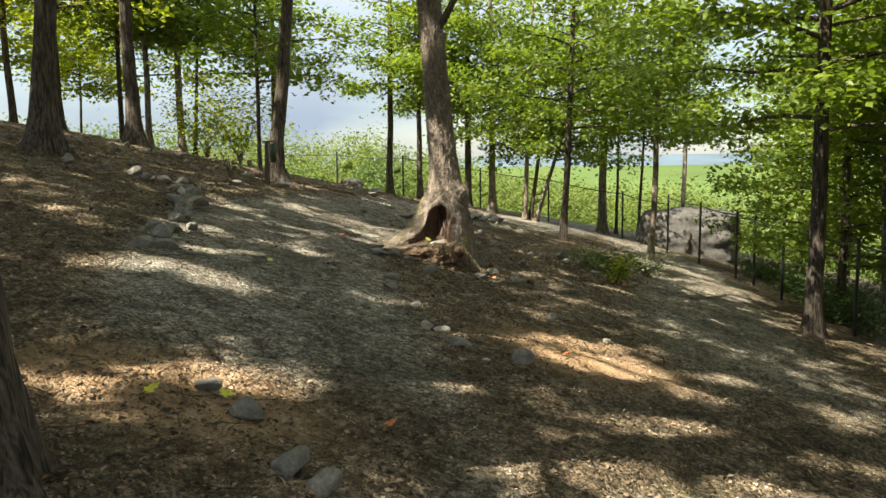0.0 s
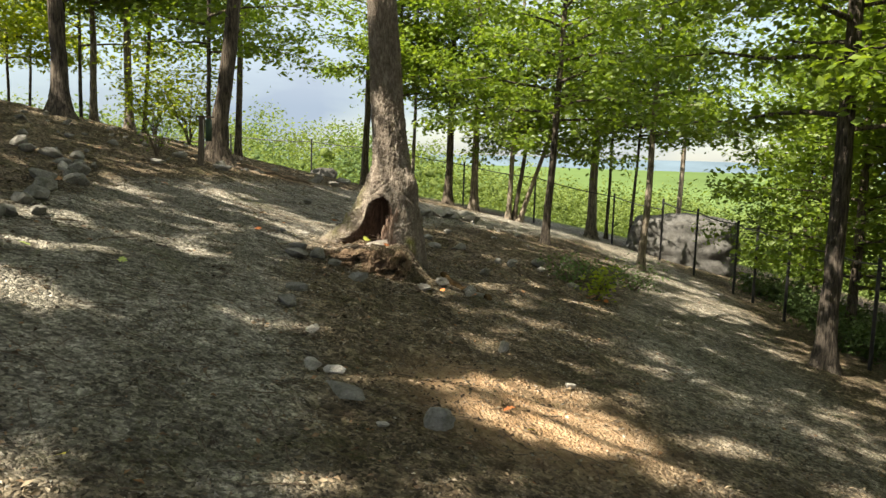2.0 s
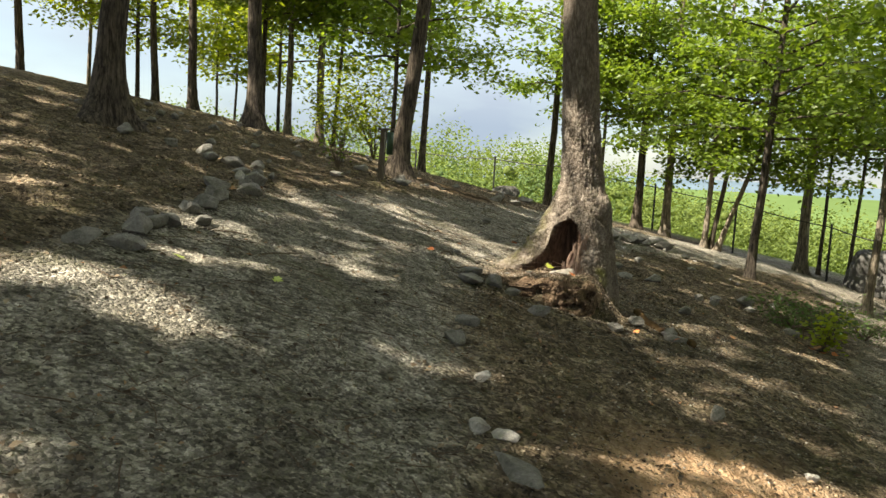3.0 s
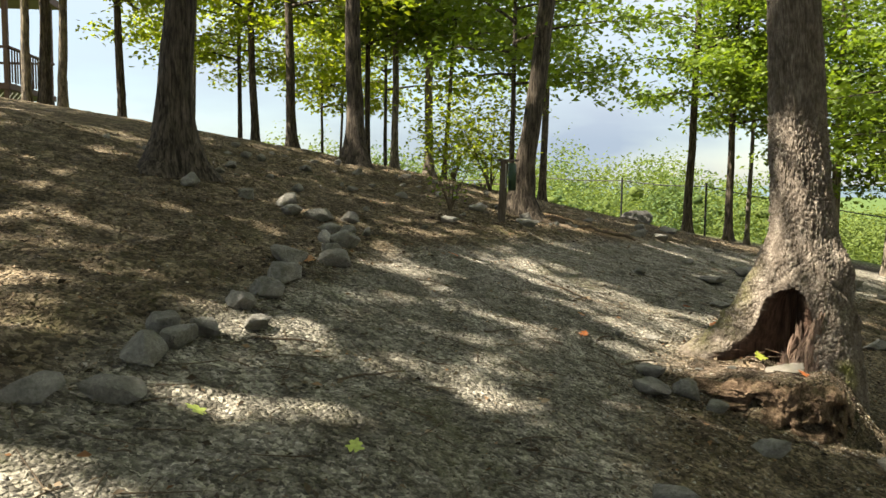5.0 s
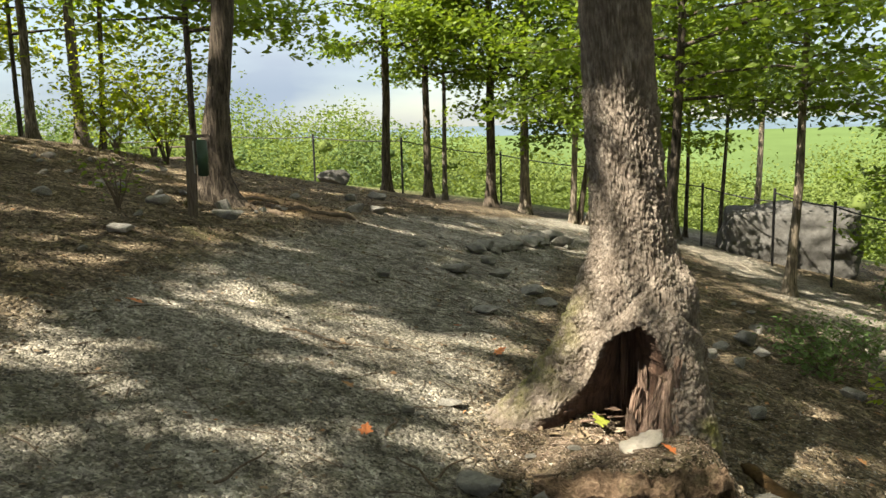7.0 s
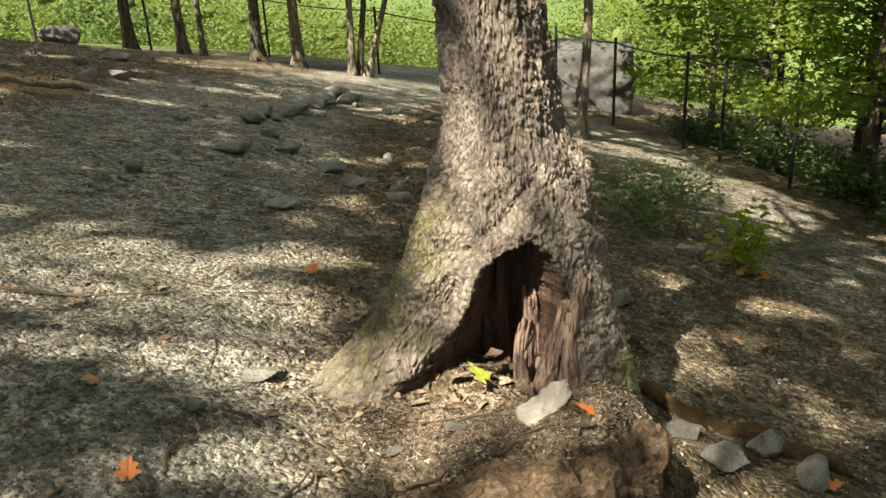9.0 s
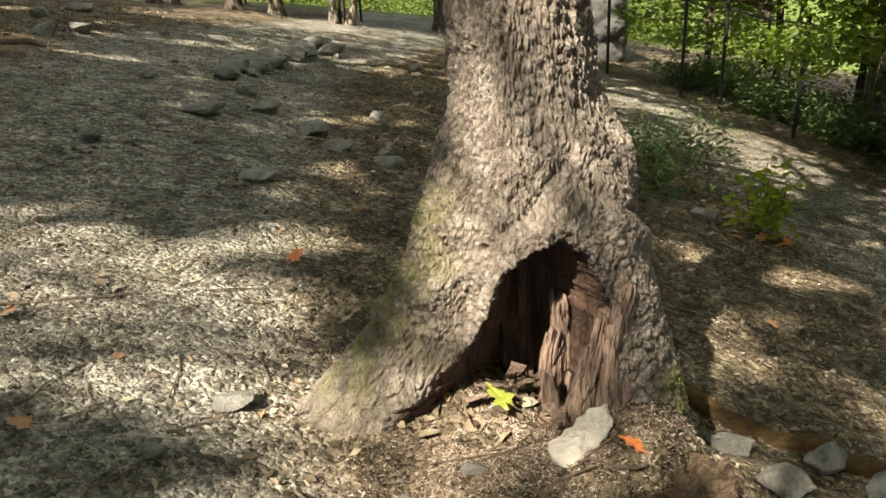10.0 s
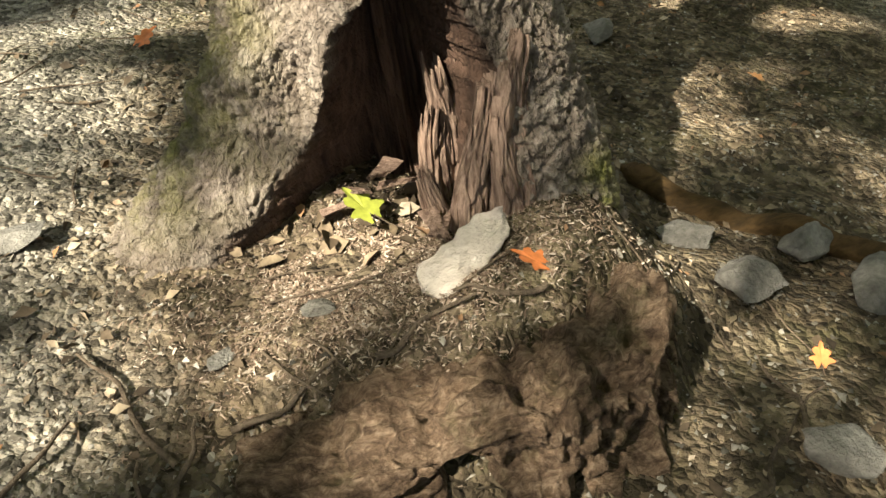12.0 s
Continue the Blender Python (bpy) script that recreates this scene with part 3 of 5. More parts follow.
def tree(x, y, dia, height, crown, label, lean=(0, 0), bark=None, leaf=None, per=34, size=0.15, flare=1.0, spread=0.42, name="tree", group="trees of the wood", small=False):
    """A tapered trunk with limbs and a crown of small leaves. crown: first height, top, reach, count of limbs."""
    r = np.random.default_rng(int(abs(x * 131 + y * 977) * 10) % 99991)
    z = float(gz(x, y))
    root = tagged(new(name), label, "tree", group)
    root.location = (0, 0, 0)
    n, m = 26, 14
    t = np.concatenate([np.linspace(0, 0.12, 9), np.linspace(0.16, 1, n - 9)])
    ang = np.linspace(0, 2 * math.pi, m, endpoint=False)
    hz = t * height
    rad = dia / 2 * (1 - 0.75 * t) + dia * 0.55 * flare * np.exp(-hz / (0.9 * dia + 0.05))
    wob = r.normal(0, 0.02, (n, 2)).cumsum(0) * smooth(hz, 0.3, 2)[:, None]
    cx = x + lean[0] * hz + wob[:, 0] * dia * 2
    cy = y + lean[1] * hz + wob[:, 1] * dia * 2
    lobes = 1 + (0.32 * np.exp(-hz / (dia + 0.05)))[:, None] * np.cos(ang * r.integers(3, 6) + r.uniform(0, 6))[None] + r.normal(0, 0.03, (n, m))
    v = np.stack([cx[:, None] + rad[:, None] * lobes * np.cos(ang), cy[:, None] + rad[:, None] * lobes * np.sin(ang), np.repeat((z - 0.12 + hz)[:, None], m, 1)], -1)
    child("trunk", mesh_np("trunk", v.reshape(-1, 3), grid_faces(n, m, True), bark or BARK, True), root)
    z0, z1, reach, count = crown
    top = lambda h: (np.interp(h, z - 0.12 + hz, cx), np.interp(h, z - 0.12 + hz, cy))
    lines, spots = crown_sprays(r, 0, 0, z + z0, z + z1, reach, count)
    fixed = []
    for p, rr in lines:
        ox, oy = top(p[0, 2])
        fixed.append((p + np.array([ox, oy, 0]), rr))
    moved = spots.copy()
    moved[:, 0] += np.interp(spots[:, 2], z - 0.12 + hz, cx)
    moved[:, 1] += np.interp(spots[:, 2], z - 0.12 + hz, cy)
    if small:
        lv, lf = tubes(fixed, 4)
        tagged(child("branchwork", mesh_np("branchwork", lv, lf, bark or BARK, True), root), kind="stuff")
    else:
        for line in fixed:
            lv, lf = tubes([line], 6)
            child("limb", mesh_np("limb", lv, lf, bark or BARK, True), root)
    if not small:
        moved = moved[r.uniform(0, 1, len(moved)) < 0.72]
        per, size, spread = int(per * 2.0), size * 0.8, spread * 0.74
    pos = scatter(r, moved, per, spread, 0.15)
    pos = pos[~in_gap(pos)]
    v, f = leaves(pos, size, r, 0.45, LEAF_SMALL, SMALL_FACES)
    child("crown", mesh_np("crown", v, f, leaf or LEAF), root)
    return root


GREY = "mature tree with grey-brown furrowed bark and a leafy green crown"
YOUNG = "young slender tree with a thin trunk and light green leaves"
# x, y, trunk, height, (first limb, top of crown, reach, limbs), lean
tree(-6.85, 9.75, 0.31, 14, (5.5, 13, 4.5, 26), "stout dark-barked tree with a flared mossy foot on the slope", (0.075, 0.03), per=22, size=0.2, flare=1.5)
tree(-8.3, 14.8, 0.28, 14, (5.0, 13, 4.2, 26), "straight dark-barked tree with a flared foot near the ridge", (0.012, 0), per=22, size=0.18, flare=1.5)
tree(-5.35, 14.75, 0.28, 13, (3.9, 12, 4.2, 28), "leaning dark-barked tree with exposed roots above orange earth", (0.085, 0.02), per=36, size=0.16, flare=1.5)
tree(-2.05, 2.38, 0.33, 13, (6.0, 13, 5.0, 26), "dark furrowed trunk close beside the start of the path", (-0.03, 0), per=30, size=0.2)
for x, y, d, h, c, ln, leaf in (
    (-17.4, 15.0, 0.21, 10, (3.6, 9, 3.0, 16), (0, 0), LEAF_WARM), (-17.2, 15.3, 0.27, 11, (3.4, 10, 3.4, 18), (-0.03, 0), LEAF_WARM), (-16.9, 15.5, 0.21, 10, (3.6, 9, 3.0, 16), (0.04, 0), LEAF_WARM),
    (-16.3, 16.6, 0.20, 10, (2.7, 9, 3.2, 20), (0, 0), LEAF_WARM), (-17.5, 19.8, 0.13, 8, (2.7, 7, 2.2, 14), (0.05, 0), LEAF_WARM), (-15.2, 19.3, 0.13, 8, (2.0, 7, 2.4, 18), (0, 0), LEAF_WARM),
    (-12.9, 17.4, 0.18, 9, (2.5, 8, 2.6, 18), (-0.01, 0), LEAF_WARM), (-11.0, 16.4, 0.20, 10, (2.7, 9, 3.2, 20), (-0.03, 0), LEAF_WARM), (-14.9, 22.3, 0.09, 7, (2.0, 6, 1.8, 14), (0, 0), LEAF_WARM), (-14.5, 22.6, 0.09, 7, (2.2, 6, 1.8, 14), (0.03, 0), LEAF_WARM),
    (-11.0, 19.0, 0.14, 9, (2.6, 8, 2.6, 18), (0, 0), LEAF), (-12.3, 21.7, 0.11, 8, (2.3, 7, 2.2, 16), (0, 0), LEAF_WARM), (-10.2, 18.9, 0.17, 9, (2.6, 8, 2.8, 20), (0, 0), LEAF), (-9.3, 18.9, 0.19, 9, (2.7, 8, 2.8, 20), (0.0, 0), LEAF),
    (-9.05, 19.1, 0.10, 8, (2.9, 7, 2.2, 14), (0.07, 0), LEAF), (-6.45, 16.9, 0.10, 8, (1.9, 7, 2.4, 20), (0.0, 0), LEAF), (-8.2, 22.7, 0.20, 9, (2.8, 8, 2.8, 18), (0.02, 0), LEAF), (-5.1, 25.2, 0.23, 11, (3.4, 10, 3.0, 18), (0.02, 0), LEAF),
    (-4.0, 24.8, 0.20, 9, (2.9, 8, 2.8, 20), (0.0, 0), LEAF), (-3.7, 25.9, 0.13, 8, (3.0, 7, 2.4, 14), (0.0, 0), LEAF), (-2.5, 25.6, 0.25, 11, (3.2, 10, 3.2, 20), (0, 0), LEAF), (-1.65, 25.2, 0.24, 10, (3.0, 9, 3.2, 22), (0, 0), LEAF),
    (-0.55, 24.4, 0.16, 9, (2.0, 8, 2.6, 20), (0.04, 0), LEAF), (-0.4, 24.5, 0.14, 9, (2.2, 8, 2.6, 18), (0.12, 0), LEAF), (-0.25, 24.4, 0.15, 8, (1.8, 7, 2.4, 18), (0.3, 0), LEAF),
    (0.5, 18.5, 0.18, 9, (2.6, 8.5, 2.8, 24), (0.03, 0), LEAF), (1.95, 25.5, 0.28, 12, (3.6, 11, 3.2, 20), (0.01, 0), LEAF), (2.5, 26.4, 0.11, 8, (3.0, 7, 2.0, 12), (0, 0), LEAF), (3.1, 25.5, 0.11, 8, (3.2, 7, 2.2, 12), (0.05, 0), PINE),
    (2.68, 19.32, 0.17, 9, (3.0, 8.5, 2.6, 20), (0.02, 0), LEAF), (5.2, 29.5, 0.2, 11, (4.0, 10, 2.8, 16), (0.02, 0), PINE), (4.3, 12.6, 0.26, 13, (3.2, 12, 3.8, 30), (0.0, 0), LEAF),
):
    c = (c[0], c[0] + 0.62 * (c[1] - c[0]), c[2], c[3])
    tree(x, y, d, h, c, YOUNG if d < 0.16 else GREY, ln, BARK_LIGHT if (int(x * 10 + y * 7) % 3 == 0) else BARK, leaf, per=54, size=0.19, spread=0.46)
# woods past the fence on the low side
wood_rng = random.Random(4)
for k in range(69):
    y = 5 + 17 * (k % 23) / 22 + wood_rng.uniform(-0.6, 0.6)
    x = 6.1 + wood_rng.uniform(0, 2.2) + (k // 23) * 2.2 + max(0, y - 15) * 0.22
    d = wood_rng.choice((0.06, 0.07, 0.09, 0.12, 0.16, 0.24))
    tree(x, y, d, wood_rng.uniform(8, 12), (wood_rng.uniform(2.7, 4.2), wood_rng.uniform(7, 10), wood_rng.uniform(1.8, 2.8), 15), YOUNG if d < 0.15 else GREY, (wood_rng.uniform(-0.05, 0.05), wood_rng.uniform(-0.03, 0.03)), BARK if k % 3 else BARK_LIGHT, LEAF, per=40, size=0.18, spread=0.5, small=True)
for x, y, d in ((6.9, 20.6, 0.15), (7.6, 23.6, 0.16), (6.4, 17.2, 0.2)):
    tree(x, y, d, 9, (0.9, 6.5, 2.7, 30), "leafy tree with low bright green branches behind the fence", (0, 0), BARK, LEAF, per=56, size=0.18, spread=0.42)
# canopy trees behind the start of the walk
for x, y, d in ((-7.5, 3.5, 0.3), (-10.5, 7.2, 0.32), (-5.2, -1.5, 0.3), (0.8, -4.0, 0.3), (-9.5, -1.0, 0.3), (3.2, 0.6, 0.3), (-3.6, -5.5, 0.3), (5.5, 5.0, 0.25), (-12.8, 9.0, 0.3), (-10.6, 2.2, 0.3), (-13.0, 4.6, 0.3)):
    tree(x, y, d, 14, (6.2, 13, 5.4, 38), GREY, (0, 0), per=66, size=0.2, spread=0.52, small=True)


# ---- the old hollow tree ----
def hero_axis(z):
    return -1.32 - 0.075 * np.maximum(0, z - 1.5) + 0.03 * smooth(z, 0.9, 1.5) * (1 - smooth(z, 1.2, 2.2)), 10.17 + 0 * z


def hero_radius(th, z):
    """Radius of the hollow tree by angle and height, its crack, moss and rot masks, and the relief of its bark."""
    base = np.interp(z, (-0.2, 0.3, 0.6, 0.9, 1.05, 1.2, 1.4, 1.7, 2.2, 4.5, 9, 13), (0.46, 0.43, 0.385, 0.34, 0.312, 0.265, 0.208, 0.185, 0.175, 0.16, 0.11, 0.03))
    lobe = lambda deg, width: np.exp(-(((th - radians(deg) + math.pi) % (2 * math.pi) - math.pi) / width) ** 2)
    left = np.interp(z, (-0.2, 0.3, 0.5, 0.6, 0.75, 0.95, 1.2), (0.78, 0.58, 0.44, 0.31, 0.135, 0.03, 0)) * lobe(-168, 0.38)
    front = np.interp(z, (-0.2, 0.3, 0.5, 0.65, 0.85, 1.1, 1.35), (0.17, 0.16, 0.145, 0.13, 0.10, 0.05, 0)) * lobe(-52, 0.5)
    burl = 0.05 * np.exp(-((z - 1.2) / 0.12) ** 2) * lobe(-20, 0.5) + 0.03 * np.exp(-((z - 1.07) / 0.09) ** 2) * lobe(-80, 0.5)
    rear = np.interp(z, (-0.2, 0.4, 0.9), (0.3, 0.18, 0)) * (lobe(75, 0.4) + lobe(140, 0.35))
    r = base + left + front + burl + rear
    r = r * (1 + 0.10 * (fbm(np.cos(th) * 2 + 5, np.sin(th) * 2 + 5, z * 1.1, 3, 11) - 0.5)) + 0.02 * np.sin(th * 7 + 3 * z) * np.exp(-np.maximum(0, z - 0.5))
    sx, sy = r * np.cos(th), r * np.sin(th)
    warp = fbm(sx * 11, sy * 11, z * 8, 3, 21) - 0.5
    skew = fbm(sx * 8 + 40, sy * 8, z * 8, 3, 23) - 0.5
    zz = np.interp(z, (-0.2, 1.1, 1.7, 13), (-5.0, 30.0, 48.0, 240.0))
    a = worley3(sx * 40 + 5.0 * warp, sy * 40 + 5.0 * skew, zz + 5.0 * skew, 3)
    c = worley3(sx * 88 + 6 * skew, sy * 88 + 6 * warp, z * 62 + 6 * warp, 8)
    plate = smooth(a, 0.0, 0.26)
    small = smooth(c, 0.0, 0.35)
    root = smooth(worley3(sx * 13 + 2.5 * warp, sy * 22 + 2.5 * skew, z * 15 + 3 * warp, 27), 0.0, 0.2)
    low = smooth(z, 0.95, 0.65)
    plate = plate * (1 - low) + low * root * (0.6 + 0.4 * plate)
    fine = fbm(np.cos(th) * 34 * r * 2, np.sin(th) * 34 * r * 2, z * 44, 3, 31)
    ridge = fbm(np.cos(th) * 6, np.sin(th) * 6, z * 1.6 + 2 * warp, 3, 33)
    knobs = fbm(sx * 16, sy * 16, z * 13, 3, 35)
    relief = (0.0095 + 0.004 * low) * (plate - 1) + 0.0065 * (small - 1) + 0.016 * (fine - 0.5) + 0.03 * (ridge - 0.5) * smooth(z, 0.6, 1.2) + 0.028 * (knobs - 0.5) * smooth(z, 0.5, 0.9) * smooth(z, 1.7, 1.2)
    # folds of healed bark over the hollow, running down to either side
    deg = np.degrees((th + math.pi) % (2 * math.pi) - math.pi)
    fold = z - 1.17 + 0.0042 * np.abs(deg + 84) + 0.05 * warp
    relief = relief + 0.022 * np.exp(-(fold / 0.035) ** 2) - 0.02 * np.exp(-((fold - 0.06) / 0.018) ** 2) * (np.abs(deg + 70) < 60)
    lo = np.interp(z, (0.3, 0.55, 0.61, 0.70, 0.80, 0.89, 0.98, 1.03, 1.055), (-151, -147, -142, -136, -127, -119, -113, -104, -94)) + 6 * (fbm(z * 12, z * 0 + 2, None, 3, 41) - 0.5)
    hi = np.interp(z, (0.3, 0.5, 0.64, 0.77, 0.87, 0.95, 1.01, 1.055), (-80, -78, -77, -74, -73, -76, -80, -88)) + 6 * (fbm(z * 14, z * 0 + 7, None, 3, 43) - 0.5)
    edge = np.minimum(np.minimum(deg - lo, hi - deg), (1.06 - z) * 110)
    hole = smooth(edge + 3 * (knobs - 0.5), -1.0, 4.0)
    lip = np.exp(-((edge + 3.5) / 5) ** 2) * 0.016 * (z < 1.2)
    inner = 0.07 + 0.11 * fbm(th * 5, z * 2.0, None, 4, 51) + 0.05 * fbm(th * 16, z * 3.5, None, 3, 53)
    r = (r + lip) * (1 - hole) + np.minimum(inner, r - 0.06) * hole
    moss = np.maximum(0.8 * smooth(z, 1.3, 1.0) * smooth(z, 0.5, 0.75) * lobe(-172, 0.42), lobe(-52, 0.13) * smooth(np.abs(z - 0.56), 0.13, 0.04))
    return r, 0.3 + 0.7 * plate * (0.6 + 0.4 * small), moss, smooth(edge, -2.5, 1.0), relief * (1 - hole)


def build_hero():
    root = tagged(new("hollow_tree"), "old tree with thick furrowed bark and a hollow flared foot", "tree")
    zs = np.concatenate([np.linspace(-0.15, 1.3, 275, endpoint=False), np.linspace(1.3, 2.2, 100), np.linspace(2.22, 4.4, 70), np.linspace(4.6, 13, 30)])
    th = np.concatenate([np.linspace(radians(a), radians(b), n, endpoint=False) for a, b, n in ((-205, -135, 230), (-135, 25, 280), (25, 155, 50))])
    cols = len(th)
    T, Z = np.meshgrid(th, zs)
    r, crack, moss, rot, relief = hero_radius(T, Z)
    ax, ay = hero_axis(Z)
    v = np.stack([ax + r * np.cos(T), ay + r * np.sin(T), Z], -1)
    across, up = np.roll(v, -1, 1) - np.roll(v, 1, 1), np.gradient(v, axis=0)
    out = np.cross(across, up)
    out /= np.linalg.norm(out, axis=-1, keepdims=True) + 1e-9
    v = (v + out * relief[..., None]).reshape(-1, 3)
    me = mesh_np("trunk", v, grid_faces(len(zs), cols, True), HERO, True)
    for n, a in (("crack", crack), ("moss", moss), ("rot", rot)):
        float_attribute(me, n, a.ravel())
    child("trunk", me, root)
    rr = np.random.default_rng(12)
    lines, spots = crown_sprays(rr, 0, 0, 5.2, 12.5, 4.8, 30)
    put = lambda p: p + np.stack([np.interp(p[:, 2], zs, hero_axis(zs)[0]), np.full(len(p), 10.17), 0 * p[:, 0]], -1)
    lines = [(put(p), q * 1.3) for p, q in lines]
    t = np.linspace(0, 1, 8)
    lines.append((np.stack([-1.46 + 0.55 * t, 10.15 - 0.15 * t, 3.25 + 0.9 * t ** 1.3], -1), np.linspace(0.06, 0.03, 8)))
    for line in lines:
        lv, lf = tubes([line], 7)
        child("limb", mesh_np("limb", lv, lf, BARK, True), root)
    pos = scatter(rr, put(spots), 32, 0.45, 0.18)
    pos = pos[~in_gap(pos)]
    lv, lf = leaves(pos, 0.19, rr, 0.55, LEAF_SMALL, SMALL_FACES)
    child("crown", mesh_np("crown", lv, lf, LEAF), root)
    return root


hollow_tree = build_hero()


# ---- fence ----
def post_bm(x, y, z0, z1, w=0.05):
    bm = bmesh.new()
    bmesh.ops.create_cone(bm, cap_ends=True, segments=10, radius1=w / 2, radius2=w / 2, depth=z1 - z0, matrix=Matrix.Translation((x, y, (z0 + z1) / 2)))
    bmesh.ops.create_uvsphere(bm, u_segments=10, v_segments=5, radius=w * 0.58, matrix=Matrix.Translation((x, y, z1)) @ Matrix.Diagonal((1, 1, 0.6, 1)))
    return bm


def fence(points, height, label, mesh_step=0.09, wire=0.0035):
    root = tagged(new("chain_link_fence"), label, "fence")
    tops = []
    for x, y in points:
        z = float(gz(x, y))
        part("post", post_bm(x, y, z - 0.15, z + height, 0.06), METAL, root)
        tops.append((x, y, z))
    rails, wires = [], []
    for (x0, y0, z0), (x1, y1, z1) in zip(tops, tops[1:]):
        n = 10
        t = np.linspace(0, 1, n)
        px, py = x0 + (x1 - x0) * t, y0 + (y1 - y0) * t
        pz = z0 + (z1 - z0) * t
        rails.append((np.stack([px, py, pz + height - 0.08 - 0.05 * np.sin(math.pi * t)], -1), np.full(n, 0.016)))
        L = math.hypot(x1 - x0, y1 - y0)
        m = int((L + height) / mesh_step)
        for k in range(m):
            for s in (1, -1):
                a0 = k * mesh_step - (height if s > 0 else 0)
                u = np.array([a0, a0 + height]) if s > 0 else np.array([a0, a0 - height])
                h = np.array([0.02, height - 0.1])
                c = np.clip(u, 0, L)
                if u[1] != u[0]:
                    h = h[0] + (c - u[0]) / (u[1] - u[0]) * (h[1] - h[0])
                if abs(c[1] - c[0]) < 0.03:
                    continue
                f = c / L
                wires.append((np.stack([x0 + (x1 - x0) * f, y0 + (y1 - y0) * f, z0 + (z1 - z0) * f + h], -1), np.full(2, wire)))
    for p, q in rails:
        v, f = tubes([(p, q)], 6)
        child("top_rail", mesh_np("top_rail", v, f, METAL, True), root)
    v, f = tubes(wires, 3)
    mesh = tagged(child("wire_mesh", mesh_np("wire_mesh", v, f, WIRE), root), "black diamond wire mesh", kind="stuff")
    return root


fence([(-28, 24.5), (-24.6, 25.8), (-21.0, 27.0), (-17.5, 28.0), (-14.0, 28.6), (-10.8, 28.4), (-7.7, 28.1), (-4.95, 26.9), (-2.3, 28.4), (0.2, 25.8), (2.55, 24.9), (3.75, 23.5)], 1.5, "black chain link fence along the crest of the slope", 0.13, 0.0013)
fence([(3.75, 23.5), (4.35, 21.8), (4.9, 20.0), (5.1, 19.1), (5.25, 17.4), (5.35, 15.5), (5.4, 13.8), (5.2, 12.0), (4.75, 9.9), (4.5, 7.4), (4.4, 4.8), (4.4, 2.0)], 1.7, "black chain link fence along the dark low woods", 0.12, 0.0013)


# ---- boulders ----
def rock(name, x, y, size, label, mat, seed=0, sink=0.25, turn=0.0, square=0.0, group="", rough=0.3, div=4, cat="rock"):
    bm = bmesh.new()
    bmesh.ops.create_icosphere(bm, subdivisions=div, radius=0.5)
    c = np.array([v.co[:] for v in bm.verts])
    if square:
        m = np.max(np.abs(c), 1)[:, None] * 2
        c = c * (1 - square) + c / np.maximum(m, 0.3) * square
    rr = np.random.default_rng(seed + 100)
    if not square or square < 0.6:
        for _ in range(22):
            nrm = rr.normal(0, 1, 3)
            nrm /= np.linalg.norm(nrm)
            over = np.maximum(0, c @ nrm - rr.uniform(0.2, 0.4))
            c = c - over[:, None] * nrm * 0.95
    k = 1 + rough * 0.5 * (fbm(c[:, 0] * 4 + seed, c[:, 1] * 4, c[:, 2] * 4 + 9, 3, seed) - 0.5) * 2
    c = c * (k + 0.16 * (fbm(c[:, 0] * 9 + seed, c[:, 1] * 11, c[:, 2] * 11, 3, seed + 4) - 0.5))[:, None]
    c = c * np.array(size)
    for v, p in zip(bm.verts, c):
        v.co = p
    me = bpy.data.meshes.new(name)
    for f in bm.faces:
        f.smooth = div > 3
    bm.to_mesh(me)
    bm.free()
    me.materials.append(mat)
    ob = tagged(new(name, me), label, cat, group)
    ob.matrix_world = pose(x, y, float(gz(x, y)) + size[2] * (0.5 - sink), 0, 0, turn)
    return ob


rock("boulder", 4.7, 25.4, (3.1, 2.5, 1.95), "huge flat-topped grey boulder beside the chain link fence", BOULDER, 3, 0.3, -14, 0.62, rough=0.2, div=5, cat="boulder")
rock("boulder", -6.6, 26.3, (1.3, 1.0, 0.9), "rounded grey boulder on the crest by the fence", BOULDER, 8, 0.3, 20, 0.3, rough=0.2, div=4, cat="boulder")


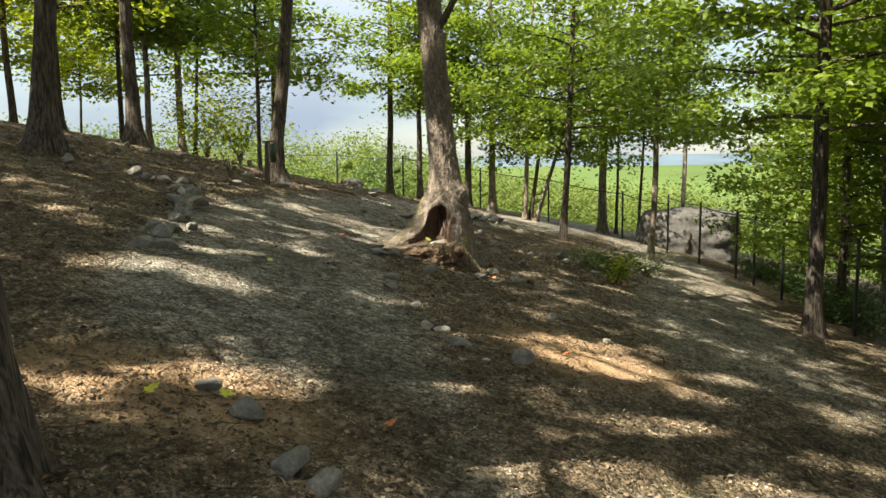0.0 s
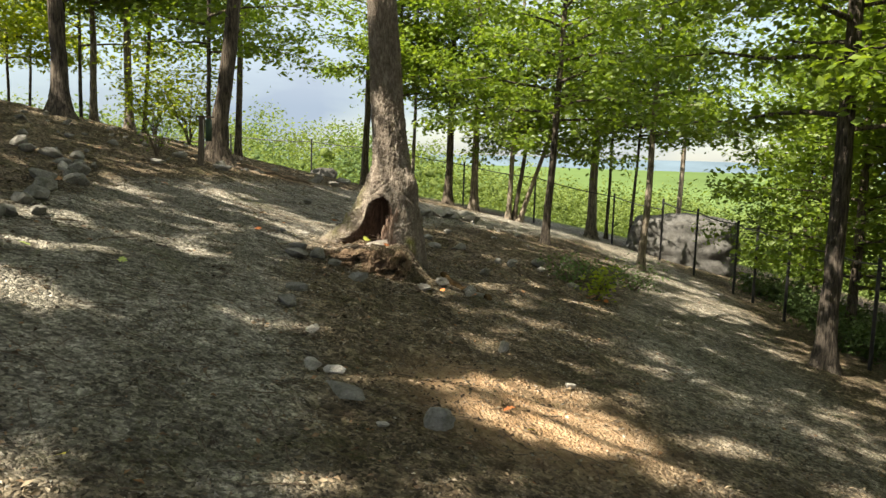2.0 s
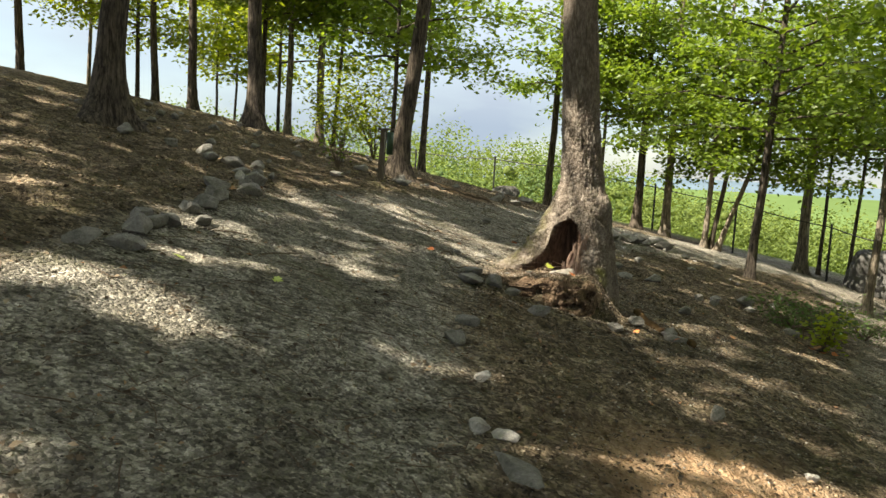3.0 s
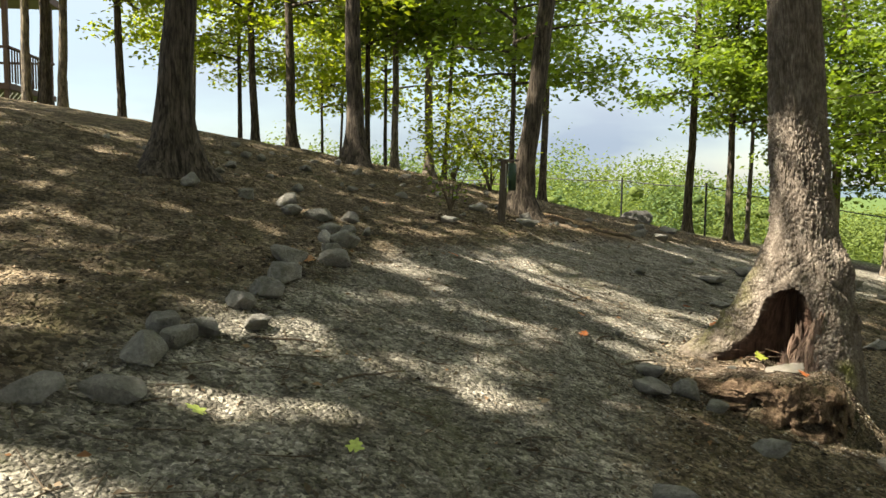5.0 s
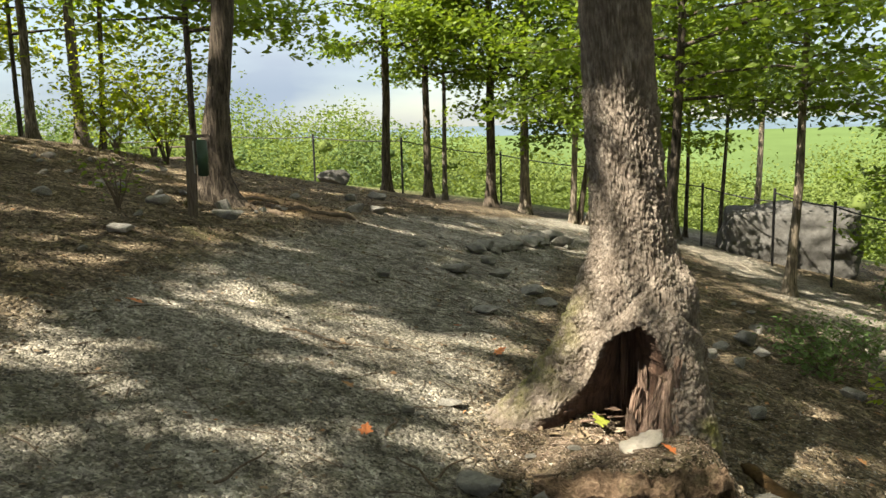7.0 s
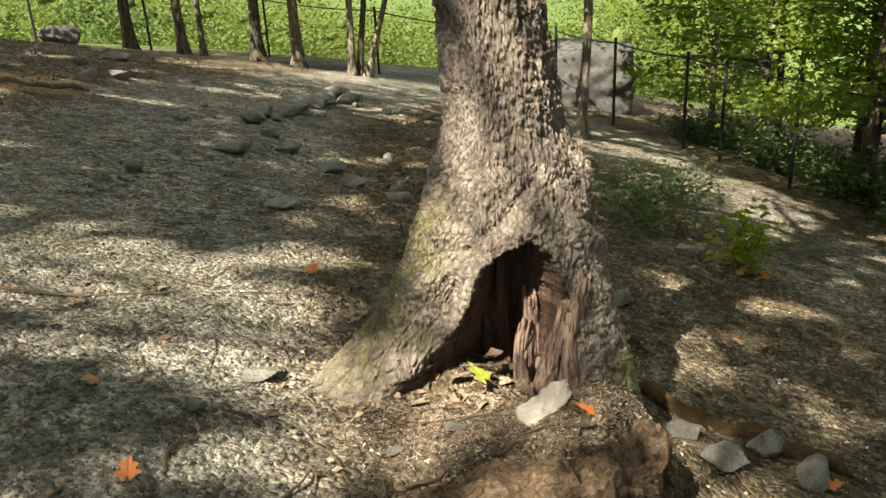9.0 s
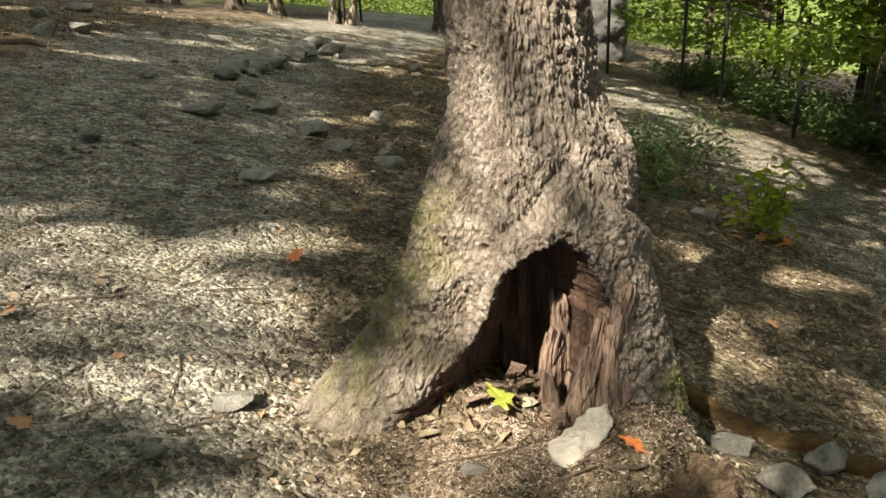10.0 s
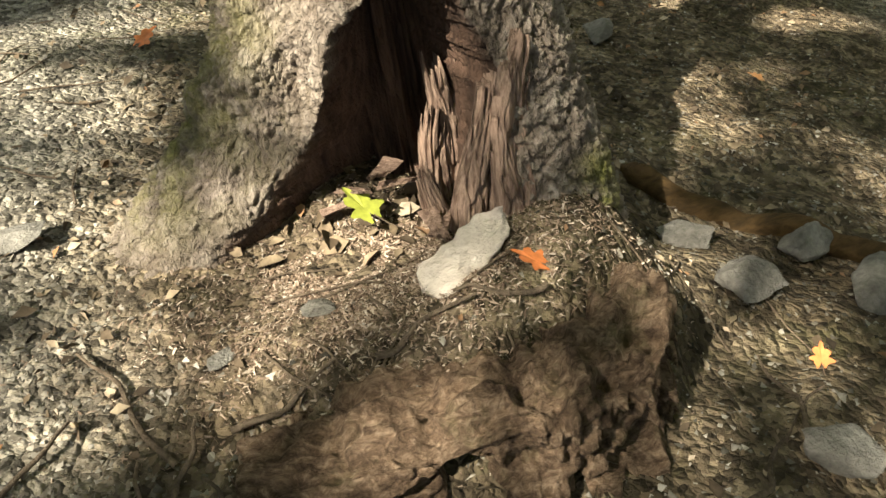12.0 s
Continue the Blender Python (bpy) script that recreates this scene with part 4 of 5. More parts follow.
# ---- far woods and hills ----
def far_woods():
    r = np.random.default_rng(31)
    pos = []
    dark, size, cores = [], [[], []], [[], []]
    bm = bmesh.new()
    bmesh.ops.create_icosphere(bm, subdivisions=2, radius=1)
    ball = np.array([q.co[:] for q in bm.verts])
    tri = np.array([[q.index for q in f.verts] for f in bm.faces])
    bm.free()
    for k in range(540):
        d = 31 + 66 * r.uniform() ** 1.25
        a = r.uniform(-50, 28)
        x, y = d * math.sin(radians(a)), d * math.cos(radians(a))
        if y < 30.5:
            continue
        z = float(gz(x, y))
        crest = np.interp(a, (-50, -30, -18, -13, -7, 0, 38), (4.3, 4.1, 3.5, 3.0, 1.4, -0.5, -1.0)) + 1.6 * (float(fbm(a * 0.33, 4.0, None, 2, 6)) - 0.5)
        top = 1.7 + d * math.tan(radians(crest - 3.4 * r.uniform() ** 1.2))
        h = min(max(top - z, 2.0), 11) * r.uniform(0.8, 1.05)
        if d < 42:
            h = min(h, r.uniform(1.4, 3.0) if a > -8 else r.uniform(2, 4.5))
        w = min(2.8, h * r.uniform(0.26, 0.42) + 0.5)
        n = int((210 if d < 60 else 150) + (72 if d < 60 else 46) * h)
        q = r.normal(0, 1, (n, 3))
        q /= np.linalg.norm(q, axis=1)[:, None]
        q *= (0.45 + 0.55 * r.uniform(0, 1, n) ** 0.5)[:, None] * (0.6 + 0.72 * fbm(q[:, 0] * 3 + k, q[:, 1] * 3, q[:, 2] * 3, 3, 61))[:, None]
        q[:, :2] *= (1.15 - 0.45 * q[:, 2:3])
        which = 1 if k % 4 == 0 and a < -6 else 0
        (dark if which else pos).append(q * np.array([w, w, h * 0.55]) + np.array([x, y, z + h * 0.5]))
        lump = ball * (0.05 + (0.16 if d < 60 else 0.32) * fbm(ball[:, 0] * 3 + k, ball[:, 1] * 3, ball[:, 2] * 3, 3, 61))[:, None]
        lump[:, :2] *= (1.15 - 0.45 * lump[:, 2:3])
        cores[which].append(lump * np.array([w, w, h * 0.55]) + np.array([x, y, z + h * 0.5]))
        size[which].append(np.full(n, 0.13 + 0.0042 * (d - 31)))
    for k in range(420):
        d, a = 95 + 330 * r.uniform() ** 1.6, r.uniform(-52, 30)
        x, y = d * math.sin(radians(a)), d * math.cos(radians(a))
        w, h = r.uniform(3.5, 6.5) * (1 + d / 400), r.uniform(7, 13)
        z = float(gz(x, y))
        n = 220
        q = r.normal(0, 1, (n, 3))
        q /= np.linalg.norm(q, axis=1)[:, None]
        q[:, 2] = np.abs(q[:, 2])
        q *= (0.55 + 0.7 * fbm(q[:, 0] * 3 + k, q[:, 1] * 3, q[:, 2] * 3, 3, 63))[:, None]
        pos.append(q * np.array([w, w, h]) + np.array([x, y, z]))
        size[0].append(np.full(n, 0.35 + 0.0035 * d))
        cores[0].append(ball * (0.3 + 0.5 * fbm(ball[:, 0] * 3 + k, ball[:, 1] * 3, ball[:, 2] * 3, 3, 63))[:, None] * np.array([w, w, h]) + np.array([x, y, z]))
    def joined(v, f, lumps):
        extra = (tri[None] + (np.arange(len(lumps)) * len(ball))[:, None, None]).reshape(-1, 3) + len(v)
        return np.concatenate([v, *lumps]), np.concatenate([f, extra])

    v, f = leaves(np.concatenate(dark), np.concatenate(size[1]) * 1.1, r, 0.3, LEAF_SMALL, SMALL_FACES)
    tagged(new("far_conifers", mesh_np("far_conifers", *joined(v, f, cores[1]), PINE)), "darker green conifers among the hillside trees", "woods", kind="stuff")
    p = np.concatenate(pos)
    v, f = leaves(p, np.concatenate(size[0]) * 1.05, r, 0.3, LEAF_SMALL, SMALL_FACES)
    return tagged(new("far_woods", mesh_np("far_woods", *joined(v, f, cores[0]), LEAF_FAR)), "sunlit bright green trees on the falling hillside", "woods", kind="stuff")


far_woods()


def hill(dist, height, colour, seed, span=2200):
    n = 120
    x = np.linspace(-span, span, n)
    top = height * (0.45 + 0.75 * fbm(x * 0.0016 + seed, x * 0 + seed, None, 4, seed))
    rows = np.linspace(0, 1, 8)
    v = np.stack([np.repeat(x[None], 8, 0), dist + 500 * rows[:, None] + 0 * x[None], -40 + (top[None] + 40) * np.sin(rows * math.pi / 2)[:, None]], -1)
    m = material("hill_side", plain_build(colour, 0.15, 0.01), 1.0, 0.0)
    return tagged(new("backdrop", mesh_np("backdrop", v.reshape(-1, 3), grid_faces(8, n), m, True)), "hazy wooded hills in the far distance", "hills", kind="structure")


hill(330, -4, (0.075, 0.115, 0.042), 2, 1500)
# far ridge: the distance haze is put into its bluish base colour
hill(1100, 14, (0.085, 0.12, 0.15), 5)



# ---- rotten wood at the foot of the old tree ----
def rotten_log():
    """Broken front of the trunk: a crumbling ridge of rotten wood across the foot."""
    root = tagged(new("rotten_log"), "crumbling dark brown rotten log below the tree hollow", "log")
    n, m = 230, 140
    T, S = np.meshgrid(np.linspace(0, 1, n), np.linspace(0, 1, m), indexing="ij")
    px = -1.86 + 0.92 * T
    face = smooth(S, 0.34, 0.46)
    front = 9.33 - 0.09 * np.sin(math.pi * T) + 0.14 * smooth(T, 0.8, 1.0)
    foot = gz(px, front - 0.1) - 0.06
    crest = 0.54 - 0.02 * T + 0.12 * (fbm(px * 6, px * 0 + 2, None, 3, 71) - 0.5)
    py = front + 0.24 * smooth(0.42 - S, 0, 0.42) - 0.05 * smooth(S, 0.6, 1.0)
    pz = crest + (foot - crest) * np.clip((S - 0.36) / 0.64, 0, 1) - 0.05 * smooth(S, 0.2, 0.0)
    lie = smooth(T, 0.62, 0.42)
    grain = lie * fbm(px * 5, pz * 34, py * 34, 4, 73) + (1 - lie) * fbm(px * 30, pz * 7, py * 20, 4, 74)
    lump = fbm(px * 6, py * 6, pz * 7, 3, 75)
    pits = smooth(fbm(px * 11, py * 11, pz * 12, 3, 77), 0.42, 0.3) * smooth(T, 0.3, 0.5)
    out = 0.15 * (lump - 0.5) + 0.13 * (grain - 0.5) - 0.09 * pits + 0.035 * (fbm(px * 60, py * 60, pz * 60, 3, 81) - 0.5)
    for cx, cz, w in ((-1.02, 0.46, 0.035), (-1.22, 0.41, 0.03), (-1.12, 0.33, 0.04), (-1.30, 0.30, 0.03)):
        out = out - 0.1 * np.exp(-((px - cx) / w) ** 2 - ((pz - cz) / (w * 0.8)) ** 2) * face
    ends = np.minimum(smooth(T, 0, 0.05), smooth(T, 1, 0.94))
    py = py - out * face * ends + 0.12 * (1 - ends) * face
    pz = pz + out * (1 - face) * 0.8 - 0.2 * (1 - ends) * (1 - face)
    child("log_body", mesh_np("log_body", np.stack([px, py, pz], -1).reshape(-1, 3), grid_faces(n, m), ROTTEN, True), root)
    return root


rotten_log()


def splinter(parent, x, y, z0, width, height, thick, turn, seed, lean=0.0, name="splinter"):
    """A standing slab of split dead wood with a ragged, toothed top."""
    n, m = (84, 44) if height > 0.2 else (30, 14)
    u = np.linspace(-1, 1, n)
    w = np.linspace(0, 1, m)
    U, W = np.meshgrid(u, w)
    tooth = height * (0.66 + 0.3 * vnoise(u * 3 + seed, u * 0, None, seed) + 0.3 * (vnoise(u * 9 + seed, u * 0, None, seed + 1) - 0.5) + 0.16 * (vnoise(u * 24 + seed, u * 0, None, seed + 2) - 0.5) - 0.16 * np.abs(u) ** 2)
    Z = W * tooth[None]
    half = width / 2 * (1 - 0.3 * W)
    wave = U * width * 34 + seed + 1.6 * fbm(U * 2 + seed, Z * 9, None, 3, seed + 7)
    groove = fbm(wave, Z * 7, None, 5, seed + 3)
    lump = fbm(U * 2 + seed, Z * 14, None, 3, seed + 5)
    deep = smooth(worley(wave * 0.55, Z * 6.0, seed), 0, 0.22)
    D = thick * np.sqrt(np.maximum(0, 1 - np.abs(U) ** 3)) * (0.35 + 0.55 * groove + 0.6 * lump) * (1 - 0.4 * W) * (0.72 + 0.28 * deep)
    ca, sa = math.cos(radians(turn)), math.sin(radians(turn))
    X = U * half + 0.012 * np.sin(Z * 14 + seed) + lean * Z
    front = np.stack([x + X * ca + D * sa, y + X * sa - D * ca, z0 + Z], -1)
    back = np.stack([x + X * ca - 0.25 * D * sa, y + X * sa + 0.25 * D * ca, z0 + Z * 0.985], -1)
    v = np.concatenate([front.reshape(-1, 3), back.reshape(-1, 3)])
    f = grid_faces(m, n)
    k = n * m
    top = np.array([(k - n + i, k - n + i + 1, 2 * k - n + i + 1, 2 * k - n + i) for i in range(n - 1)])
    side = np.array([(a * n + e, (a + 1) * n + e, k + (a + 1) * n + e, k + a * n + e) for a in range(m - 1) for e in (0, n - 1)])
    return child(name, mesh_np(name, v, np.concatenate([f, f + k, top, side]), SPLINTER, True), parent)


dead_wood = tagged(new("splintered_wood"), "jagged reddish splintered dead wood standing in the hollow", "dead wood")
splinter(dead_wood, -1.245, 9.955, 0.45, 0.19, 0.52, 0.08, 4, 5, 0.05)
splinter(dead_wood, -1.20, 9.99, 0.50, 0.12, 0.50, 0.05, 12, 11, 0.05)
splinter(dead_wood, -1.325, 9.93, 0.46, 0.10, 0.32, 0.05, -14, 14, 0.16)
splinter(dead_wood, -1.27, 9.80, 0.45, 0.15, 0.50, 0.06, 16, 9, 0.2)
splinter(dead_wood, -1.205, 9.765, 0.42, 0.14, 0.50, 0.05, 26, 25, 0.1)
splinter(dead_wood, -1.335, 9.84, 0.47, 0.07, 0.22, 0.03, 5, 21, -0.05)
for k, (x, y, z, turn, size) in enumerate(((-1.52, 9.93, 0.60, 20, 0.1), (-1.40, 9.97, 0.62, -35, 0.12), (-1.45, 9.90, 0.60, 70, 0.09), (-1.58, 9.88, 0.585, 100, 0.08), (-1.36, 9.80, 0.585, 10, 0.11), (-1.38, 9.72, 0.58, 150, 0.1))):
    ob = splinter(dead_wood, 0, 0, 0, size * 0.42, size * 1.15, 0.007, 0, 31 + k, 0.0, "shard")
    ob.matrix_local = pose(x, y, z, 68 + 6 * k, 8, turn)


# ---- stones ----
ROCK_ROWS = (
    (-3.56, 6.75, 0.30, 0.22, 0.16), (-3.64, 6.98, 0.26, 0.22, 0.15), (-3.62, 7.48, 0.16, 0.13, 0.12), (-3.39, 6.46, 0.30, 0.22, 0.14), (-3.82, 7.05, 0.22, 0.24, 0.18), (-3.7, 7.2, 0.2, 0.2, 0.15), (-3.84, 7.6, 0.24, 0.2, 0.16), (-3.92, 7.9, 0.28, 0.24, 0.18),
    (-4.05, 8.2, 0.3, 0.26, 0.2), (-4.2, 8.85, 0.26, 0.3, 0.18), (-4.55, 9.45, 0.3, 0.22, 0.2), (-5.2, 10.0, 0.3, 0.24, 0.18), (-6.0, 9.9, 0.36, 0.22, 0.18), (-5.7, 10.1, 0.26, 0.26, 0.18), (-4.9, 9.75, 0.22, 0.2, 0.15),
    (-1.97, 8.98, 0.26, 0.22, 0.13), (-1.8, 9.1, 0.24, 0.2, 0.14), (-1.62, 9.1, 0.2, 0.16, 0.1), (-2.06, 9.25, 0.24, 0.22, 0.11), (-0.16, 5.8, 0.24, 0.2, 0.2), (-1.09, 3.05, 0.24, 0.2, 0.14), (-0.9, 3.0, 0.2, 0.18, 0.13), (-1.44, 3.5, 0.22, 0.18, 0.14),
    (-2.27, 15.95, 0.45, 0.3, 0.2), (-1.74, 17.4, 0.6, 0.4, 0.26), (-1.4, 18.95, 0.8, 0.5, 0.24), (-1.95, 16.7, 0.4, 0.36, 0.22), (-0.66, 9.96, 0.16, 0.13, 0.1), (-0.36, 9.84, 0.2, 0.15, 0.11), (-0.3, 9.62, 0.24, 0.16, 0.11), (-0.62, 9.7, 0.17, 0.15, 0.1),
    (-2.1, 16.2, 0.4, 0.3, 0.28), (-1.95, 16.95, 0.5, 0.36, 0.3), (-1.6, 17.9, 0.55, 0.4, 0.3), (-1.55, 18.3, 0.6, 0.34, 0.26), (-1.15, 18.6, 0.4, 0.34, 0.28), (-2.35, 15.5, 0.34, 0.26, 0.2), (-2.2, 14.8, 0.3, 0.24, 0.16), (-2.05, 14.2, 0.36, 0.26, 0.15), (-1.75, 13.7, 0.3, 0.3, 0.16), (-1.3, 13.0, 0.34, 0.22, 0.13), (-1.1, 12.5, 0.3, 0.2, 0.13), (-0.8, 12.9, 0.24, 0.2, 0.12),
    (-4.3, 8.5, 0.24, 0.2, 0.16), (-4.4, 9.1, 0.2, 0.24, 0.16), (-3.5, 6.2, 0.24, 0.18, 0.13), (-5.4, 9.8, 0.24, 0.2, 0.16), (-6.3, 9.5, 0.26, 0.2, 0.2), (-4.75, 13.7, 0.3, 0.2, 0.16), (-5.0, 14.2, 0.26, 0.2, 0.18), (-3.9, 17.2, 0.3, 0.24, 0.18), (-4.1, 16.6, 0.36, 0.22, 0.16), (0.1, 7.9, 0.14, 0.12, 0.1), (-1.45, 7.2, 0.16, 0.13, 0.1), (-1.55, 7.7, 0.22, 0.16, 0.12), (-0.3, 11.3, 0.2, 0.16, 0.12), (-0.75, 9.2, 0.18, 0.14, 0.1), (-1.3, 8.7, 0.2, 0.15, 0.1),
    (-5.6, 15.2, 0.24, 0.2, 0.18), (-4.5, 18.25, 0.36, 0.24, 0.2), (-4.35, 19.9, 0.4, 0.24, 0.2), (0.36, 13.85, 0.34, 0.26, 0.2), (0.9, 12.6, 0.22, 0.18, 0.14), (-2.5, 13.9, 0.4, 0.3, 0.12), (-2.15, 12.3, 0.35, 0.25, 0.1), (-1.6, 13.3, 0.3, 0.22, 0.12),
)
for k, (x, y, a, c, h) in enumerate(ROCK_ROWS):
    rock("rock", x, y, (a * 1.2, c * 1.2, h * 1.2), "rough grey stone half sunk in the forest floor", ROCK, k + 2, 0.28 if 13.5 < y < 19.5 and x > -2.6 else 0.33, k * 57, 0.5, "stones along the path", 0.28)
for k, (x, y, a, c, h, tilt) in enumerate(((-0.66, 5.82, 0.5, 0.2, 0.1, -38), (-0.95, 6.12, 0.17, 0.14, 0.12, 10), (-0.84, 6.2, 0.2, 0.14, 0.07, -30), (-1.15, 6.8, 0.14, 0.12, 0.09, 40), (-1.73, 3.72, 0.22, 0.16, 0.11, 25), (-5.35, 13.4, 0.36, 0.22, 0.16, 10), (-0.42, 5.62, 0.12, 0.08, 0.05, 0), (-4.62, 9.3, 0.16, 0.14, 0.16, 0), (0.62, 7.35, 0.14, 0.11, 0.09, 0))):
    rock("rock", x, y, (a, c, h), "pale flat stone lying beside the gravel path", ROCK_PALE if k not in (0, 4) else ROCK, k + 60, 0.25, tilt, 0.5, "pale stones", 0.22)
for x, y, a, c, h, t in ((-1.63, 9.63, 0.10, 0.07, 0.03, -25), (-1.83, 9.60, 0.09, 0.07, 0.025, 30), (-2.25, 10.05, 0.18, 0.13, 0.06, 20), (-2.42, 9.82, 0.12, 0.1, 0.05, 60)):
    rock("stone", x, y, (a, c, h), "small flat blue-grey stone on the debris below the hollow", ROCK, int(x * -100), 0.15, t, 0.5, "small stones by the hollow", 0.2)


rubble_rng = random.Random(23)
for k in range(84):
    x, y = rubble_rng.uniform(-9.2, -4.6), rubble_rng.uniform(9.6, 17.0)
    if k > 60:
        x, y = rubble_rng.uniform(-3.4, 1.2), rubble_rng.uniform(12.2, 18.5)
    a = rubble_rng.uniform(0.09, 0.27)
    rock("stone", x, y, (a, a * rubble_rng.uniform(0.6, 0.9), a * 0.6), "rough stone among rubble on the wooded slope", ROCK, 200 + k, 0.3, rubble_rng.uniform(0, 360), 0.45, "rubble on the slope", 0.3, 3)


def bark_slab():
    bm = bmesh.new()
    n, m = 20, 12
    grid = [[None] * m for _ in range(n)]
    for side in (0, 1):
        for i in range(n):
            for j in range(m):
                u, w = i / (n - 1), j / (m - 1) * 2 - 1
                ends = math.sqrt(max(0.03, 1 - abs(2 * u - 1) ** 5))
                wid = (0.058 - 0.03 * u + 0.022 * noise.noise((u * 6, 3.1 * (1 if w > 0 else -1), 0))) * ends
                z = 0.018 * math.sin(u * 4) * (1 - w * w) + 0.016 * w * u + (0.007 if side else 0)
                p = (u * 0.235 - 0.125 + 0.012 * noise.noise((w * 5, u * 9, 4)), w * wid + 0.035 * u * u, z + 0.006 * noise.noise((u * 9, w * 4, 0)))
                grid[i][j] = bm.verts.new(p) if side == 0 else (grid[i][j], bm.verts.new(p))
    for i in range(n - 1):
        for j in range(m - 1):
            for s in (0, 1):
                q = [grid[i][j][s], grid[i + 1][j][s], grid[i + 1][j + 1][s], grid[i][j + 1][s]]
                bm.faces.new(q if s else q[::-1])
    for i in range(n - 1):
        for j in (0, m - 1):
            bm.faces.new([grid[i][j][0], grid[i + 1][j][0], grid[i + 1][j][1], grid[i][j][1]])
    for j in range(m - 1):
        for i in (0, n - 1):
            bm.faces.new([grid[i][j][0], grid[i][j + 1][0], grid[i][j + 1][1], grid[i][j][1]])
    me = bpy.data.meshes.new("bark_piece")
    for f in bm.faces:
        f.smooth = True
    bm.to_mesh(me)
    bm.free()
    me.materials.append(material("pale_bark_piece", wood_build((0.58, 0.51, 0.43), (0.78, 0.71, 0.62), (0.5, 1, 1), 70), 0.9, 0.2))
    ob = tagged(new("bark_piece", me), "pale curled piece of bark lying below the hollow", "bark")
    ob.matrix_world = pose(-1.315, 9.63, 0.578, 14, -6, 22)
    return ob


bark_slab()


def lobed_leaf(x, y, z, size, colour, label, turn, tilt):
    """One fallen oak leaf: a lobed blade with a raised midrib and a stalk."""
    root = tagged(new("fallen_leaf"), label, "leaf", "fallen leaves")
    bm = bmesh.new()
    n = 44
    rim = []
    for k in range(n):
        a = 2 * math.pi * k / n
        r = 0.42 + 0.10 * math.cos(7 * a) + 0.06 * math.cos(3 * a + 0.4) + 0.05 * math.cos(11 * a) + 0.05 * math.cos(a)
        px, py = r * math.sin(a) * 0.85, r * math.cos(a)
        rim.append(bm.verts.new((px * size, py * size, size * (0.16 * px * px + 0.08 * math.sin(3 * py)))))
    c = bm.verts.new((0, 0, -0.02 * size))
    for k in range(n):
        bm.faces.new((c, rim[k - 1], rim[k]))
    bmesh.ops.recalc_face_normals(bm, faces=bm.faces)
    m = material("leaf_blade", plain_build(colour, 0.25, 60), 0.6, 0.35)
    part("blade", bm, m, root)
    v, f = tubes([(np.array([(0, -0.3 * size, 0.0), (0.05 * size, -0.7 * size, 0.02 * size), (0.12 * size, -0.95 * size, 0.06 * size)]), np.array([0.0016, 0.0014, 0.0012]))], 5)
    child("stalk", mesh_np("stalk", v, f, TWIG), root)
    root.matrix_world = pose(x, y, z, tilt, tilt * 0.6, turn)
    return root


YELLOW, ORANGE, BROWN, LIME = (0.52, 0.5, 0.05), (0.5, 0.16, 0.05), (0.3, 0.15, 0.06), (0.42, 0.5, 0.12)
lobed_leaf(-1.49, 9.84, 0.605, 0.1, (0.25, 0.28, 0.045), "yellow-green lobed leaf lying in the tree hollow", 35, 16)
lobed_leaf(-1.215, 9.565, 0.585, 0.075, ORANGE, "orange lobed leaf on the pale bark piece", 60, 15)
for k, (x, y, s, col, lab) in enumerate((
    (-2.55, 9.45, 0.075, ORANGE, "curled orange-brown leaf on the grey gravel"), (-2.72, 9.9, 0.07, BROWN, "brown fallen leaf on the grey gravel"), (-2.3, 11.5, 0.08, ORANGE, "orange fallen leaf on the grey gravel"),
    (-1.35, 4.35, 0.085, YELLOW, "yellow fallen leaf on the grey gravel"), (-0.8, 3.85, 0.07, ORANGE, "orange fallen leaf on the grey gravel"), (-2.55, 6.85, 0.08, LIME, "pale green fallen leaf on the gravel"), (-3.1, 6.6, 0.09, LIME, "pale green fallen leaf on the gravel"),
    (-0.35, 3.9, 0.07, YELLOW, "yellow fallen leaf on the grey gravel"), (-0.28, 9.55, 0.06, ORANGE, "orange fallen leaf between grey stones"), (-0.6, 9.45, 0.06, ORANGE, "orange fallen leaf between grey stones"), (0.2, 10.9, 0.07, BROWN, "brown fallen leaf on shaded ground"),
    (1.05, 12.15, 0.09, ORANGE, "orange fallen leaf at the foot of a shrub"), (1.2, 12.2, 0.09, ORANGE, "orange fallen leaf at the foot of a shrub"), (1.12, 12.3, 0.1, BROWN, "brown fallen leaf at the foot of a shrub"), (1.3, 12.25, 0.09, ORANGE, "orange fallen leaf at the foot of a shrub"), (0.95, 12.3, 0.09, BROWN, "brown fallen leaf at the foot of a shrub"), (1.15, 12.05, 0.08, ORANGE, "orange fallen leaf at the foot of a shrub"),
    (-2.9, 10.5, 0.08, BROWN, "brown fallen leaf on the grey gravel"), (-2.0, 11.1, 0.09, ORANGE, "orange fallen leaf on the grey gravel"), (-4.2, 8.6, 0.1, BROWN, "brown fallen leaf on the slope"), (-4.0, 10.3, 0.1, ORANGE, "orange fallen leaf on the slope"),
    (0.35, 6.2, 0.08, YELLOW, "yellow fallen leaf on sunlit earth"), (0.2, 6.4, 0.08, ORANGE, "orange fallen leaf on sunlit earth"), (-1.9, 3.4, 0.09, YELLOW, "yellow fallen leaf on sunlit earth"), (-1.6, 3.6, 0.09, YELLOW, "yellow fallen leaf on sunlit earth"),
)):
    lobed_leaf(x, y, float(gz(x, y)) + 0.028, s, col, lab, k * 77, 12)


